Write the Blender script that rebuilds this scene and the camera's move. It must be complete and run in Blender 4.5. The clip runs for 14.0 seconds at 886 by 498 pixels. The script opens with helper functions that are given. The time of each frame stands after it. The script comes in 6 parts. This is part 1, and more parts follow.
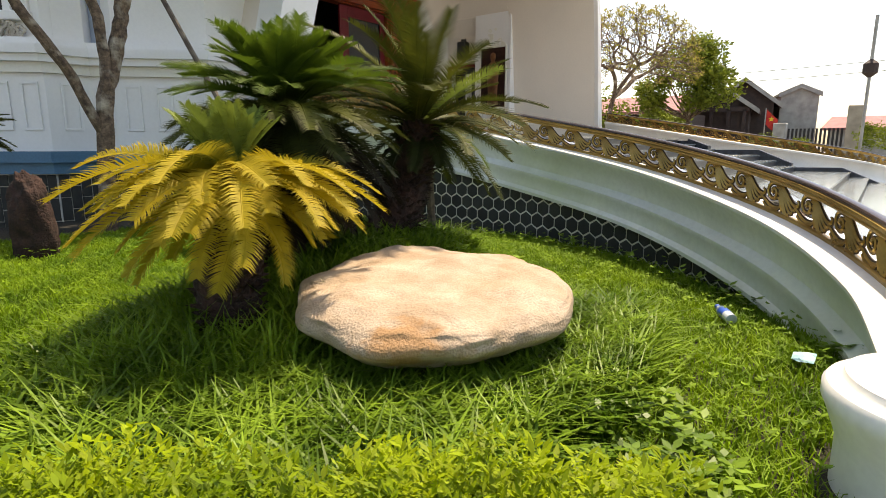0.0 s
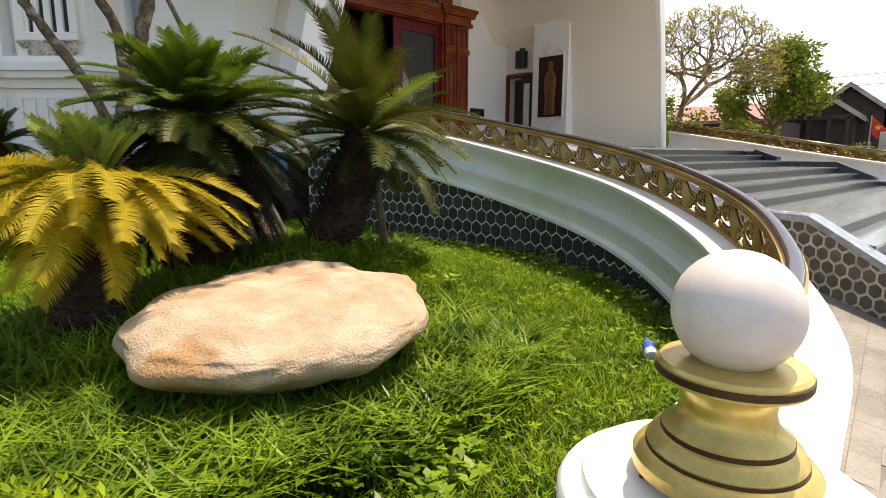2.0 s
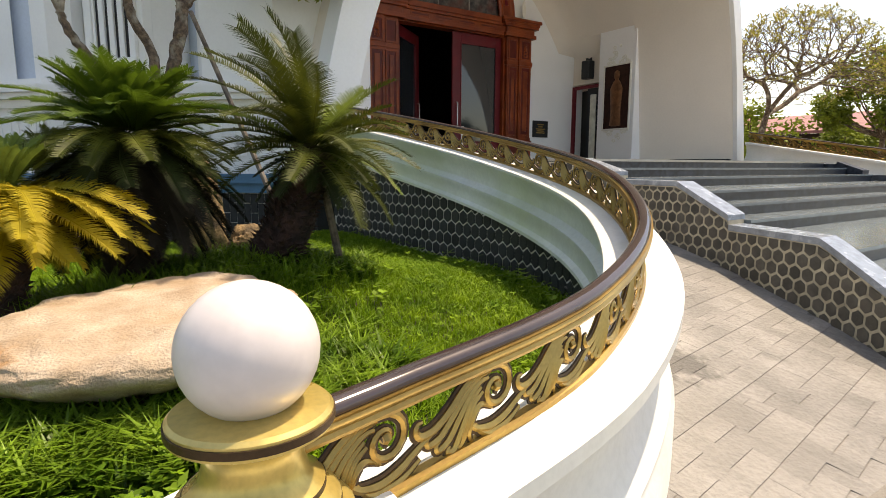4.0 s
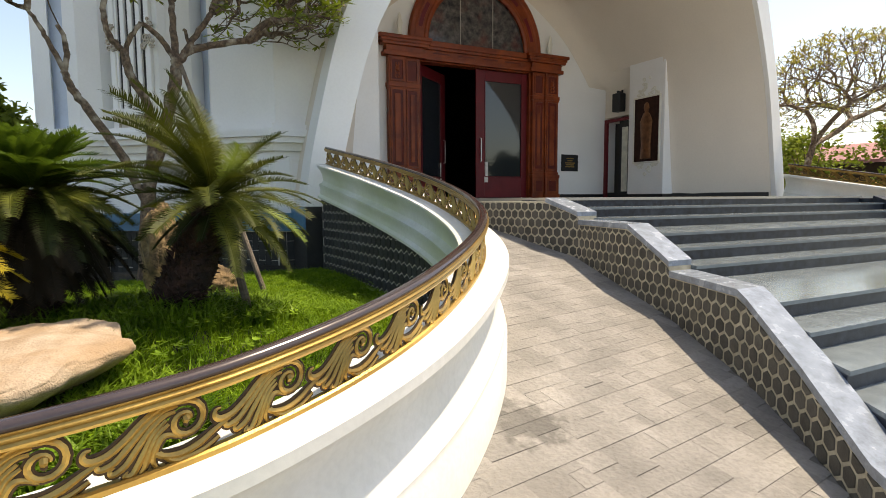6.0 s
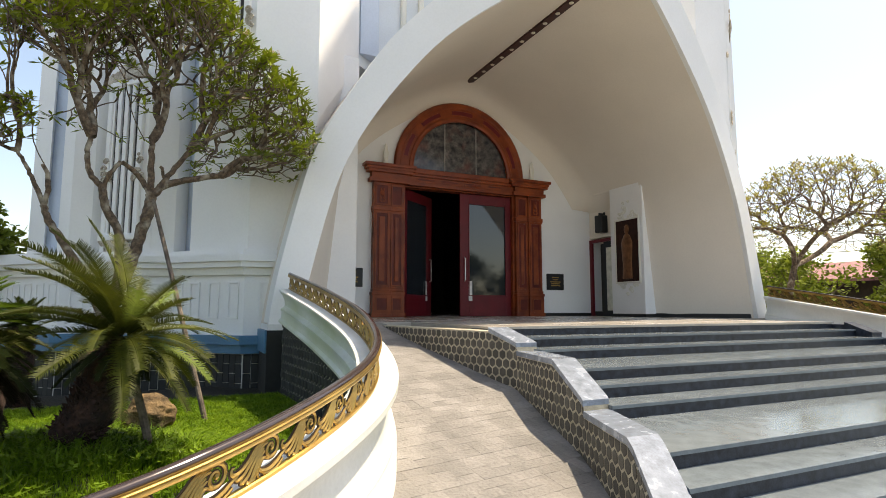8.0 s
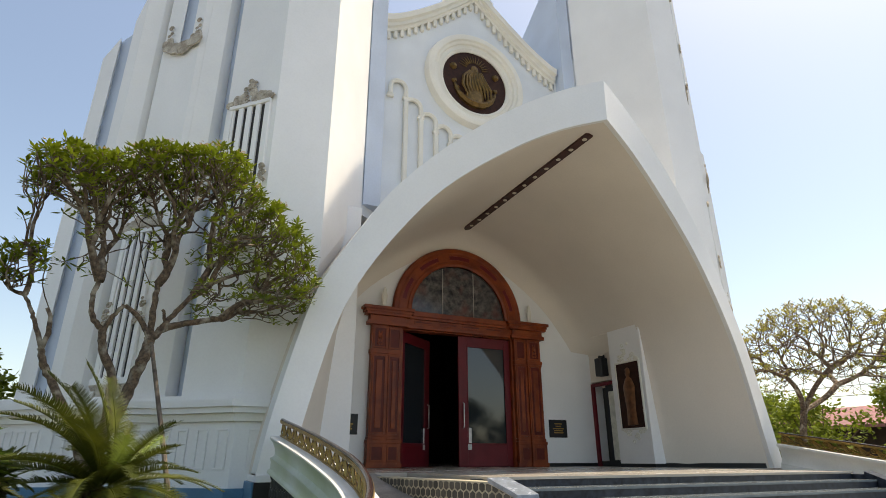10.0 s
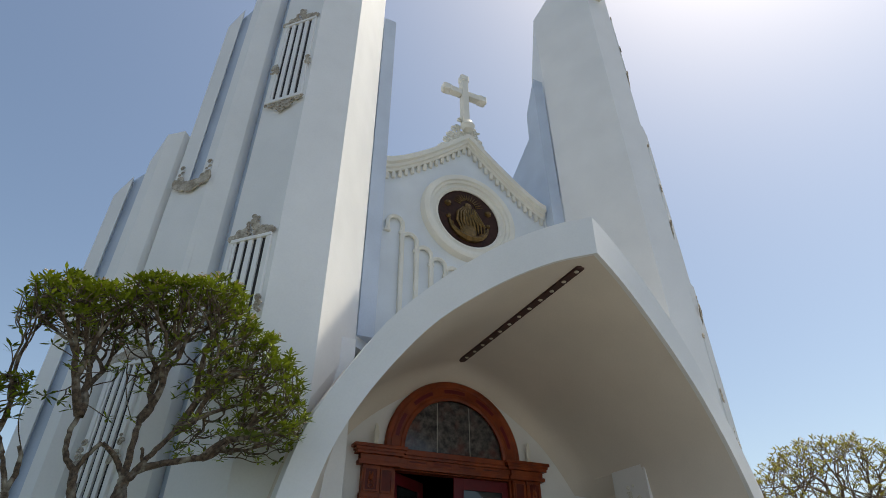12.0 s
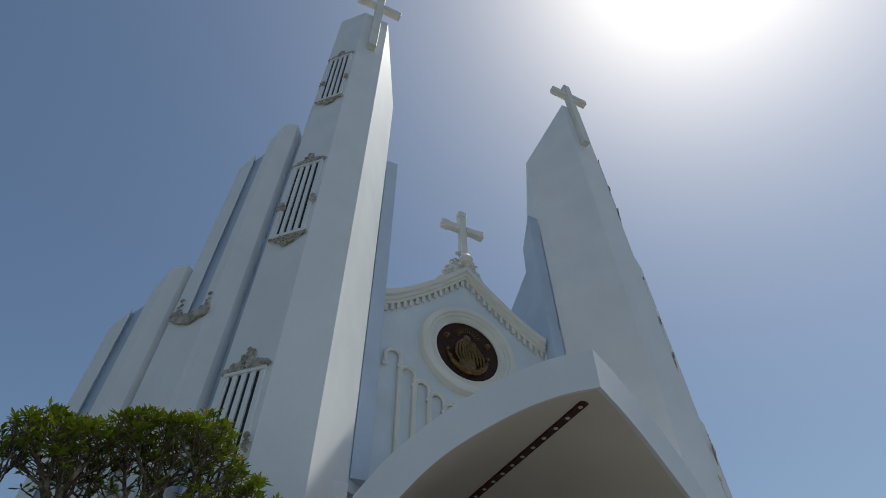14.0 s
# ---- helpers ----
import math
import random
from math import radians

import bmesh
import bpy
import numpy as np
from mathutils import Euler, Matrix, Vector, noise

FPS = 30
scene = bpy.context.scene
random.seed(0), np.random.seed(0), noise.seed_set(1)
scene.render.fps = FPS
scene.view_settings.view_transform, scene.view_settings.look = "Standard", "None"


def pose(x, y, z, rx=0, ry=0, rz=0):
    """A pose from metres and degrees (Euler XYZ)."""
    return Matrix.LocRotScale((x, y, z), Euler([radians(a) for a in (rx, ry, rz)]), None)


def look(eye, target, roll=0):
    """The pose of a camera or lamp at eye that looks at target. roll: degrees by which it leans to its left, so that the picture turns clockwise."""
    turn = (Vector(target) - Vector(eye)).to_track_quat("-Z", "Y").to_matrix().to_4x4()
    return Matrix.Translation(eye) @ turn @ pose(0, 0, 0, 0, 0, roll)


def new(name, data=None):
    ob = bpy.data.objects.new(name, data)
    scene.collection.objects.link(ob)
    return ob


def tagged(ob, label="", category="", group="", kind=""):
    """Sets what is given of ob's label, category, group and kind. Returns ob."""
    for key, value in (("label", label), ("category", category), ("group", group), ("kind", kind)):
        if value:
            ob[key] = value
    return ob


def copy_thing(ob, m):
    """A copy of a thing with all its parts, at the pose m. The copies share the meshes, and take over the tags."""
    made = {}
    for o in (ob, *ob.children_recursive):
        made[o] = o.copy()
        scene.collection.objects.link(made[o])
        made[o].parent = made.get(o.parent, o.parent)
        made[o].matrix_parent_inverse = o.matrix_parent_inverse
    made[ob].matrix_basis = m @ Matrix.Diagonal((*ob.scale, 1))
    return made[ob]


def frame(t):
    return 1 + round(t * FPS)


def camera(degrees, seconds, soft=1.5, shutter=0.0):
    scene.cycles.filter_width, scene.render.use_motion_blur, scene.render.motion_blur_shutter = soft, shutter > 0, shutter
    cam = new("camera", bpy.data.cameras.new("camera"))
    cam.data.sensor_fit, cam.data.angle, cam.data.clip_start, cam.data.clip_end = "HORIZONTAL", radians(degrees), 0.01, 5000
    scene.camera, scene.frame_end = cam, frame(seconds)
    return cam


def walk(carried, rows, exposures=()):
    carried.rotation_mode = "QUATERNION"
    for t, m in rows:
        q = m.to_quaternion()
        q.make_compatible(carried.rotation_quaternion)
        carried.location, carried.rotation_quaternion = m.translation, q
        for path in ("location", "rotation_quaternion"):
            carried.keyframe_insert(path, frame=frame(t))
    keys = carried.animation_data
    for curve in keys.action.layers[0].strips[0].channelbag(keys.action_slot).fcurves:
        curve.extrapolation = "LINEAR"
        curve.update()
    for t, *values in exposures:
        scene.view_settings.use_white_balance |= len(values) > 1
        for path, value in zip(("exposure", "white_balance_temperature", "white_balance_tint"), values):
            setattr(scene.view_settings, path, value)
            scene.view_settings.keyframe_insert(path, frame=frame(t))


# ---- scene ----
cam = camera(77.0, 14.0, soft=0.9)
ROWS = [
    (0, -11.266, -12.344, -0.136, -51.89, -10.66, 0.03),
    (0.5, -11.073, -12.491, -0.137, -50.50, -10.51, -0.15),
    (1, -10.866, -12.653, -0.135, -48.52, -10.25, -0.20),
    (1.5, -10.640, -12.809, -0.134, -46.01, -9.97, 0.03),
    (2, -10.405, -12.980, -0.125, -43.18, -9.68, 0.15),
    (2.5, -10.151, -13.127, -0.131, -40.22, -9.31, 0.13),
    (3, -9.890, -13.275, -0.124, -37.45, -9.12, 0.15),
    (3.2, -9.794, -13.337, -0.125, -36.68, -8.95, 0.16),
    (5.3, -8.867, -13.962, -0.042, -28.57, -7.20, -0.27),
    (5.5, -8.718, -14.038, -0.024, -27.87, -6.75, -0.35),
    (6, -8.332, -14.211, 0.010, -26.57, -5.25, -0.34),
    (6.5, -8.009, -14.361, 0.062, -25.76, -3.18, -0.25),
    (7, -7.771, -14.520, 0.138, -25.25, -0.59, -0.20),
    (7.5, -7.618, -14.660, 0.213, -24.97, 2.50, -0.15),
    (8, -7.560, -14.743, 0.253, -24.99, 6.04, 0.08),
    (8.5, -7.548, -14.789, 0.267, -25.05, 9.90, 0.10),
    (8.7, -7.548, -14.806, 0.262, -25.02, 11.54, 0.06),
    (10.8, -7.603, -14.865, 0.207, -25.37, 25.84, -0.17),
    (11, -7.603, -14.865, 0.207, -25.45, 27.20, -0.20),
    (11.5, -7.606, -14.869, 0.203, -25.67, 30.64, -0.26),
    (12, -7.608, -14.872, 0.201, -25.82, 34.12, -0.35),
    (12.5, -7.604, -14.867, 0.205, -25.95, 37.65, -0.41),
    (13, -7.601, -14.864, 0.208, -26.03, 41.05, -0.47),
    (13.5, -7.599, -14.862, 0.210, -26.08, 44.35, -0.52),
    (14, -7.599, -14.862, 0.210, -26.14, 47.65, -0.62),
]
EXPOSURES = [(0.0, 1.34, 8600, 14), (3.0, 1.26, 8600, 14), (6.5, 1.14, 8300, 11), (8.5, 1.27, 8300, 11), (11.0, 0.6, 7800, 8), (12.5, 0.15, 7000, 6), (14.0, -0.45, 6400, 3)]
walk(cam, [(t, pose(x, y, z, 90 + pitch, 0, yaw) @ pose(0, 0, 0, 0, 0, roll)) for t, x, y, z, yaw, pitch, roll in ROWS], EXPOSURES)

# ---- light ----
SUN_AZ, SUN_EL = radians(88), radians(66)   # azimuth from +y towards +x
SUN_DIR = Vector((math.sin(SUN_AZ) * math.cos(SUN_EL), math.cos(SUN_AZ) * math.cos(SUN_EL), math.sin(SUN_EL)))
world = bpy.data.worlds.new("sky")
scene.world = world
world.use_nodes = True
wn = world.node_tree.nodes
sky = wn.new("ShaderNodeTexSky")
sky.sky_type = "NISHITA"
sky.sun_disc = False
sky.sun_elevation, sky.sun_rotation = SUN_EL, SUN_AZ
sky.air_density, sky.dust_density, sky.ozone_density = 1.0, 1.5, 1.9
wn["Background"].inputs["Strength"].default_value = 0.125
world.node_tree.links.new(sky.outputs["Color"], wn["Background"].inputs["Color"])
sun_data = bpy.data.lights.new("sun", "SUN")
sun_data.energy, sun_data.angle, sun_data.color = 2.9, radians(0.6), (1.0, 0.95, 0.87)
sun_ob = new("sun", sun_data)
sun_ob.matrix_world = look(SUN_DIR * 60, (0, 0, 0))


# ---- materials ----
def mat(name, color, rough=0.6, var=0.12, scale=6.0, fine=60.0, bump=0.15, metal=0.0, dark=None, spec=0.5, island=0.0, objrand=0.0, stain=0.0, stain_col=None, whole=False, spot=None, spot_col=(0.07, 0.066, 0.06)):
    """Procedural surface: broad stains and fine grain on a base colour, with relief."""
    m = bpy.data.materials.new(name)
    m.use_nodes = True
    nt = m.node_tree
    n, l = nt.nodes, nt.links
    b = n["Principled BSDF"]
    b.inputs["Roughness"].default_value = rough
    b.inputs["Metallic"].default_value = metal
    b.inputs["Specular IOR Level"].default_value = spec
    coord = n.new("ShaderNodeNewGeometry").outputs["Position"] if whole else n.new("ShaderNodeTexCoord").outputs["Object"]
    big, small = n.new("ShaderNodeTexNoise"), n.new("ShaderNodeTexNoise")
    big.inputs["Scale"].default_value, small.inputs["Scale"].default_value = scale, fine
    big.inputs["Detail"].default_value, small.inputs["Detail"].default_value = 5, 4
    l.new(coord, big.inputs["Vector"])
    l.new(coord, small.inputs["Vector"])
    c = Vector(color)
    d = Vector(dark) if dark else c * (1 - 2.2 * var)
    r = n.new("ShaderNodeValToRGB")
    r.color_ramp.elements[0].position, r.color_ramp.elements[1].position = 0.32, 0.68
    r.color_ramp.elements[0].color = (*[max(v, 0.0) for v in d], 1)
    r.color_ramp.elements[1].color = (*[min(v * (1 + var * 0.5), 1) for v in c], 1)
    l.new(big.outputs["Fac"], r.inputs["Fac"])
    mix = n.new("ShaderNodeMix")
    mix.data_type, mix.blend_type = "RGBA", "MULTIPLY"
    mix.inputs["Factor"].default_value = min(1.0, var * 2.5)
    gr = n.new("ShaderNodeValToRGB")
    gr.color_ramp.elements[0].position, gr.color_ramp.elements[1].position = 0.3, 0.6
    gr.color_ramp.elements[0].color = (0.55, 0.55, 0.55, 1)
    l.new(small.outputs["Fac"], gr.inputs["Fac"])
    l.new(r.outputs["Color"], mix.inputs["A"])
    l.new(gr.outputs["Color"], mix.inputs["B"])
    col = mix.outputs["Result"]
    if stain:
        sn = n.new("ShaderNodeTexNoise")
        sn.inputs["Scale"].default_value, sn.inputs["Detail"].default_value = scale * 0.35, 8
        sr = n.new("ShaderNodeValToRGB")
        sr.color_ramp.elements[0].position, sr.color_ramp.elements[1].position = 0.52, 0.72
        l.new(coord, sn.inputs["Vector"])
        l.new(sn.outputs["Fac"], sr.inputs["Fac"])
        sm = n.new("ShaderNodeMath")
        sm.operation = "MULTIPLY"
        sm.inputs[1].default_value = stain
        l.new(sr.outputs["Color"], sm.inputs[0])
        m2 = n.new("ShaderNodeMix")
        m2.data_type = "RGBA"
        m2.inputs["B"].default_value = (*(stain_col or tuple(c * 0.45)), 1)
        l.new(sm.outputs[0], m2.inputs["Factor"])
        l.new(col, m2.inputs["A"])
        col = m2.outputs["Result"]
    if spot:
        away, near, edge, mk = (n.new("ShaderNodeVectorMath"), n.new("ShaderNodeMath"), n.new("ShaderNodeValToRGB"), n.new("ShaderNodeMix"))
        away.operation, near.operation = "DISTANCE", "MULTIPLY_ADD"
        away.inputs[1].default_value = spot[:3]
        l.new(coord, away.inputs[0])
        rag = n.new("ShaderNodeTexNoise")
        rag.inputs["Scale"].default_value, rag.inputs["Detail"].default_value = 11, 6
        l.new(coord, rag.inputs["Vector"])
        l.new(rag.outputs["Fac"], near.inputs[0])
        near.inputs[1].default_value = 0.45
        l.new(away.outputs["Value"], near.inputs[2])
        edge.color_ramp.elements[0].position, edge.color_ramp.elements[1].position = spot[3] + 0.20, spot[3] + 0.30
        edge.color_ramp.elements[0].color, edge.color_ramp.elements[1].color = (0.7, 0.7, 0.7, 1), (0, 0, 0, 1)
        l.new(near.outputs[0], edge.inputs["Fac"])
        mk.data_type = "RGBA"
        mk.inputs["B"].default_value = (*spot_col, 1)
        l.new(edge.outputs["Color"], mk.inputs["Factor"])
        l.new(col, mk.inputs["A"])
        col = mk.outputs["Result"]
    if island or objrand:
        src = n.new("ShaderNodeNewGeometry").outputs["Random Per Island"] if island else n.new("ShaderNodeObjectInfo").outputs["Random"]
        mr = n.new("ShaderNodeMapRange")
        k = island or objrand
        mr.inputs["To Min"].default_value, mr.inputs["To Max"].default_value = 1 - k, 1 + k
        l.new(src, mr.inputs["Value"])
        hs = n.new("ShaderNodeHueSaturation")
        l.new(mr.outputs["Result"], hs.inputs["Value"])
        l.new(col, hs.inputs["Color"])
        col = hs.outputs["Color"]
    l.new(col, b.inputs["Base Color"])
    if bump:
        bp = n.new("ShaderNodeBump")
        bp.inputs["Strength"].default_value = bump
        bp.inputs["Distance"].default_value = 0.02
        l.new(small.outputs["Fac"], bp.inputs["Height"])
        l.new(bp.outputs["Normal"], b.inputs["Normal"])
    rr = n.new("ShaderNodeMapRange")
    rr.inputs["To Min"].default_value, rr.inputs["To Max"].default_value = max(rough - 0.1, 0.03), min(rough + 0.1, 1)
    l.new(big.outputs["Fac"], rr.inputs["Value"])
    l.new(rr.outputs["Result"], b.inputs["Roughness"])
    return m


SPOT = (-6.52, -11.66, -1.285, 0.17)   # dark cement spill on the ramp: its middle and radius
WHITE = mat("white_paint", (0.86, 0.86, 0.85), 0.55, 0.025, 0.7, 25, 0.05, stain=0.07, stain_col=(0.55, 0.55, 0.52))
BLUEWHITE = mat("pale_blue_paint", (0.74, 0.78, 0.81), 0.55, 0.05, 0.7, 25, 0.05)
# deeper blue than BLUEWHITE, for the tower recesses and the rear inner fin
GROOVEBLUE = mat("deeper_sky_blue", (0.56, 0.64, 0.76), 0.55, 0.05, 0.7, 25, 0.05)
CREAM = mat("cream_paint", (0.80, 0.78, 0.70), 0.6, 0.05, 0.9, 30, 0.05)
PLASTERORN = mat("dirty_cream_plaster", (0.60, 0.55, 0.47), 0.8, 0.22, 5, 40, 0.3, dark=(0.34, 0.29, 0.23))
SOFFIT = mat("soffit_paint", (0.78, 0.71, 0.62), 0.65, 0.03, 0.5, 25, 0.05)
KERBWHITE = mat("weathered_white_paint", (0.82, 0.82, 0.78), 0.45, 0.06, 1.5, 30, 0.06, stain=0.35, stain_col=(0.50, 0.55, 0.36))
COVE = mat("mossy_white_paint", (0.74, 0.77, 0.72), 0.4, 0.08, 1.2, 25, 0.06, stain=0.85, stain_col=(0.42, 0.48, 0.27))
GRANITE = mat("dark_granite", (0.032, 0.040, 0.058), 0.35, 0.3, 12, 90, 0.03, stain=0.5, stain_col=(0.07, 0.08, 0.10), spec=0.3)
TREAD = mat("grey_granite", (0.185, 0.218, 0.235), 0.15, 0.09, 7, 60, 0.01, stain=0.5, stain_col=(0.125, 0.145, 0.155), spec=0.5)
COPING = mat("blue_grey_granite", (0.26, 0.30, 0.355), 0.25, 0.16, 9.0, 60, 0.02, stain=0.6, stain_col=(0.19, 0.225, 0.265))
PLATFORM = mat("polished_beige_granite", (0.46, 0.42, 0.36), 0.25, 0.1, 1.5, 150, 0.02)
PAVER = mat("stamped_concrete_paver", (0.262, 0.247, 0.228), 0.8, 0.15, 2.2, 34, 0.7, objrand=0.13, stain=0.7, stain_col=(0.185, 0.172, 0.156), whole=True, spot=SPOT)
PAVERREST = mat("stamped_concrete_pavers", (0.262, 0.247, 0.228), 0.8, 0.15, 2.2, 34, 0.7, island=0.13, stain=0.7, stain_col=(0.185, 0.172, 0.156), whole=True, spot=SPOT)
JOINT = mat("paving_joint", (0.215, 0.197, 0.172), 0.9, 0.15, 5, 90, 0.3)
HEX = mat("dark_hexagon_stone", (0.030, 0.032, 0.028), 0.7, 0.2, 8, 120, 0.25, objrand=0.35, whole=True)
# lighter copy of the hexagon stone: its lit look is put into the colour
HEXLIT = mat("lit_hexagon_stone", (0.095, 0.087, 0.072), 0.7, 0.2, 8, 120, 0.3, objrand=0.25, whole=True)
COURT = mat("sunlit_concrete_ground", (0.24, 0.23, 0.21), 0.85, 0.12, 0.6, 40, 0.2)
GROUTPALE = mat("pale_mortar", (0.72, 0.71, 0.64), 0.9, 0.12, 6, 90, 0.3)
GROUT = mat("cream_mortar", (0.50, 0.45, 0.34), 0.9, 0.18, 6, 90, 0.3)
GOLD = mat("gilded_metal", (0.50, 0.325, 0.095), 0.32, 0.12, 3, 70, 0.05, metal=0.75, dark=(0.33, 0.20, 0.055))
FOOTGOLD = mat("bright_gilded_metal", (0.68, 0.52, 0.18), 0.3, 0.12, 5, 70, 0.03, metal=0.55, dark=(0.50, 0.36, 0.10))
GOLDDARK = mat("dark_bronze_paint", (0.07, 0.04, 0.018), 0.45, 0.2, 6, 60, 0.1, metal=0.5)
HANDRAIL = mat("dark_glossy_handrail", (0.06, 0.042, 0.04), 0.12, 0.1, 4, 60, 0.01, metal=0.15, spec=0.9)
WOOD = mat("red_brown_wood", (0.30, 0.062, 0.016), 0.35, 0.16, 2.5, 70, 0.1, dark=(0.16, 0.026, 0.009), spec=0.3)
WOODDARK = mat("dark_red_brown_wood", (0.15, 0.022, 0.012), 0.4, 0.16, 3, 70, 0.1, dark=(0.09, 0.012, 0.008), spec=0.25)
DOORRED = mat("dark_red_door_paint", (0.16, 0.014, 0.020), 0.35, 0.1, 3, 50, 0.03, spec=0.25)
MARBLE = mat("white_marble", (0.68, 0.62, 0.60), 0.35, 0.06, 4, 30, 0.02, stain=0.25, stain_col=(0.66, 0.56, 0.52))
STONE = mat("tan_boulder", (0.44, 0.35, 0.26), 0.85, 0.17, 6.5, 90, 0.5, dark=(0.33, 0.235, 0.15), stain=0.5, stain_col=(0.31, 0.185, 0.085), spot=(-0.72, -0.42, 0.0, 0.20), spot_col=(0.33, 0.155, 0.04))
ROCK = mat("rough_brown_rock", (0.30, 0.195, 0.09), 0.95, 0.3, 7, 50, 0.9, dark=(0.06, 0.04, 0.02), stain=0.6, stain_col=(0.05, 0.035, 0.02))
BRONZE = mat("dark_bronze_relief", (0.05, 0.02, 0.013), 0.6, 0.2, 8, 60, 0.1, metal=0.1, spec=0.2)
BRONZEHI = mat("brown_bronze_relief", (0.27, 0.12, 0.055), 0.4, 0.2, 8, 60, 0.1, metal=0.5)
BLACK = mat("matt_black", (0.012, 0.012, 0.013), 0.5, 0.1, 5, 60, 0.03)
BARK = mat("grey_bark", (0.19, 0.13, 0.085), 0.9, 0.35, 16, 45, 0.9, dark=(0.06, 0.038, 0.026), stain=0.95, stain_col=(0.42, 0.37, 0.29))
PALMBARK = mat("shaggy_palm_bark", (0.055, 0.026, 0.018), 0.95, 0.3, 14, 60, 0.9)
# soil coloured near-black for the deep shade between the grass blades
SOIL = mat("shade_dark_soil", (0.024, 0.02, 0.011), 0.95, 0.25, 3, 60, 0.6)
TEAL = mat("blue_teal_band_paint", (0.06, 0.20, 0.33), 0.5, 0.1, 2, 40, 0.05)
# near-black colour in place of the shade of unlit rooms
DARKIN = mat("interior_shade", (0.03, 0.024, 0.02), 0.6, 0.1, 2, 40, 0.03)


def leafmat(name, color, dark, rough=0.45, trans=0.25):
    m = mat(name, color, rough + 0.1, 0.15, 3, 30, 0.0, dark=dark, island=0.28, spec=0.18)
    b = m.node_tree.nodes["Principled BSDF"]
    b.inputs["Subsurface Weight"].default_value = 0.0
    t = m.node_tree.nodes.new("ShaderNodeBsdfTranslucent")
    mx = m.node_tree.nodes.new("ShaderNodeMixShader")
    mx.inputs[0].default_value = trans
    src = b.inputs["Base Color"].links[0].from_socket
    m.node_tree.links.new(src, t.inputs["Color"])
    m.node_tree.links.new(b.outputs[0], mx.inputs[1])
    m.node_tree.links.new(t.outputs[0], mx.inputs[2])
    m.node_tree.links.new(mx.outputs[0], m.node_tree.nodes["Material Output"].inputs["Surface"])
    return m


GRASS = leafmat("grass_blade", (0.21, 0.335, 0.018), (0.09, 0.19, 0.009), 0.5, 0.4)
GRASSDARK = leafmat("long_grass_blade", (0.21, 0.33, 0.03), (0.06, 0.13, 0.009), 0.3, 0.35)
HEDGE = leafmat("yellow_green_hedge_leaf", (0.29, 0.37, 0.012), (0.12, 0.20, 0.008), 0.45, 0.4)
PALMGREEN = leafmat("cycad_green", (0.10, 0.112, 0.015), (0.022, 0.032, 0.006), 0.45, 0.2)
PALMFRESH = leafmat("fresh_cycad_green", (0.078, 0.128, 0.012), (0.03, 0.062, 0.007), 0.5, 0.35)
PALMYELLOW = leafmat("yellowed_cycad", (0.47, 0.35, 0.028), (0.24, 0.22, 0.018), 0.5, 0.4)
# lower green and dry fronds, near-black to paint in the shade under the crowns
PALMSHADE = leafmat("shaded_cycad_green", (0.034, 0.045, 0.009), (0.012, 0.018, 0.004), 0.5, 0.05)
PALMDEADSHADE = leafmat("shade_dark_dry_frond", (0.022, 0.017, 0.010), (0.010, 0.008, 0.004), 0.7, 0.03)
PALMHEART = leafmat("pale_cycad_heart", (0.20, 0.26, 0.05), (0.11, 0.16, 0.03), 0.45, 0.25)
TREELEAF = leafmat("frangipani_leaf", (0.31, 0.37, 0.035), (0.11, 0.15, 0.014), 0.4, 0.14)
FARDARK = leafmat("dark_far_tree_leaf", (0.05, 0.075, 0.015), (0.02, 0.03, 0.008), 0.5, 0.2)
YELLOWLEAF = leafmat("yellowing_frangipani_leaf", (0.40, 0.37, 0.07), (0.20, 0.17, 0.04), 0.45, 0.3)
FARLEAF = leafmat("far_tree_leaf", (0.24, 0.29, 0.035), (0.09, 0.13, 0.015), 0.5, 0.35)
FLOWER = mat("cream_flower", (0.75, 0.55, 0.35), 0.6, 0.1, 5, 30, 0.0)

glass = bpy.data.materials.new("window_glass")
glass.use_nodes = True
gb = glass.node_tree.nodes["Principled BSDF"]
gb.inputs["Base Color"].default_value = (0.02, 0.025, 0.03, 1)
gb.inputs["Roughness"].default_value = 0.04
gb.inputs["Specular IOR Level"].default_value = 0.8
GLASS = glass


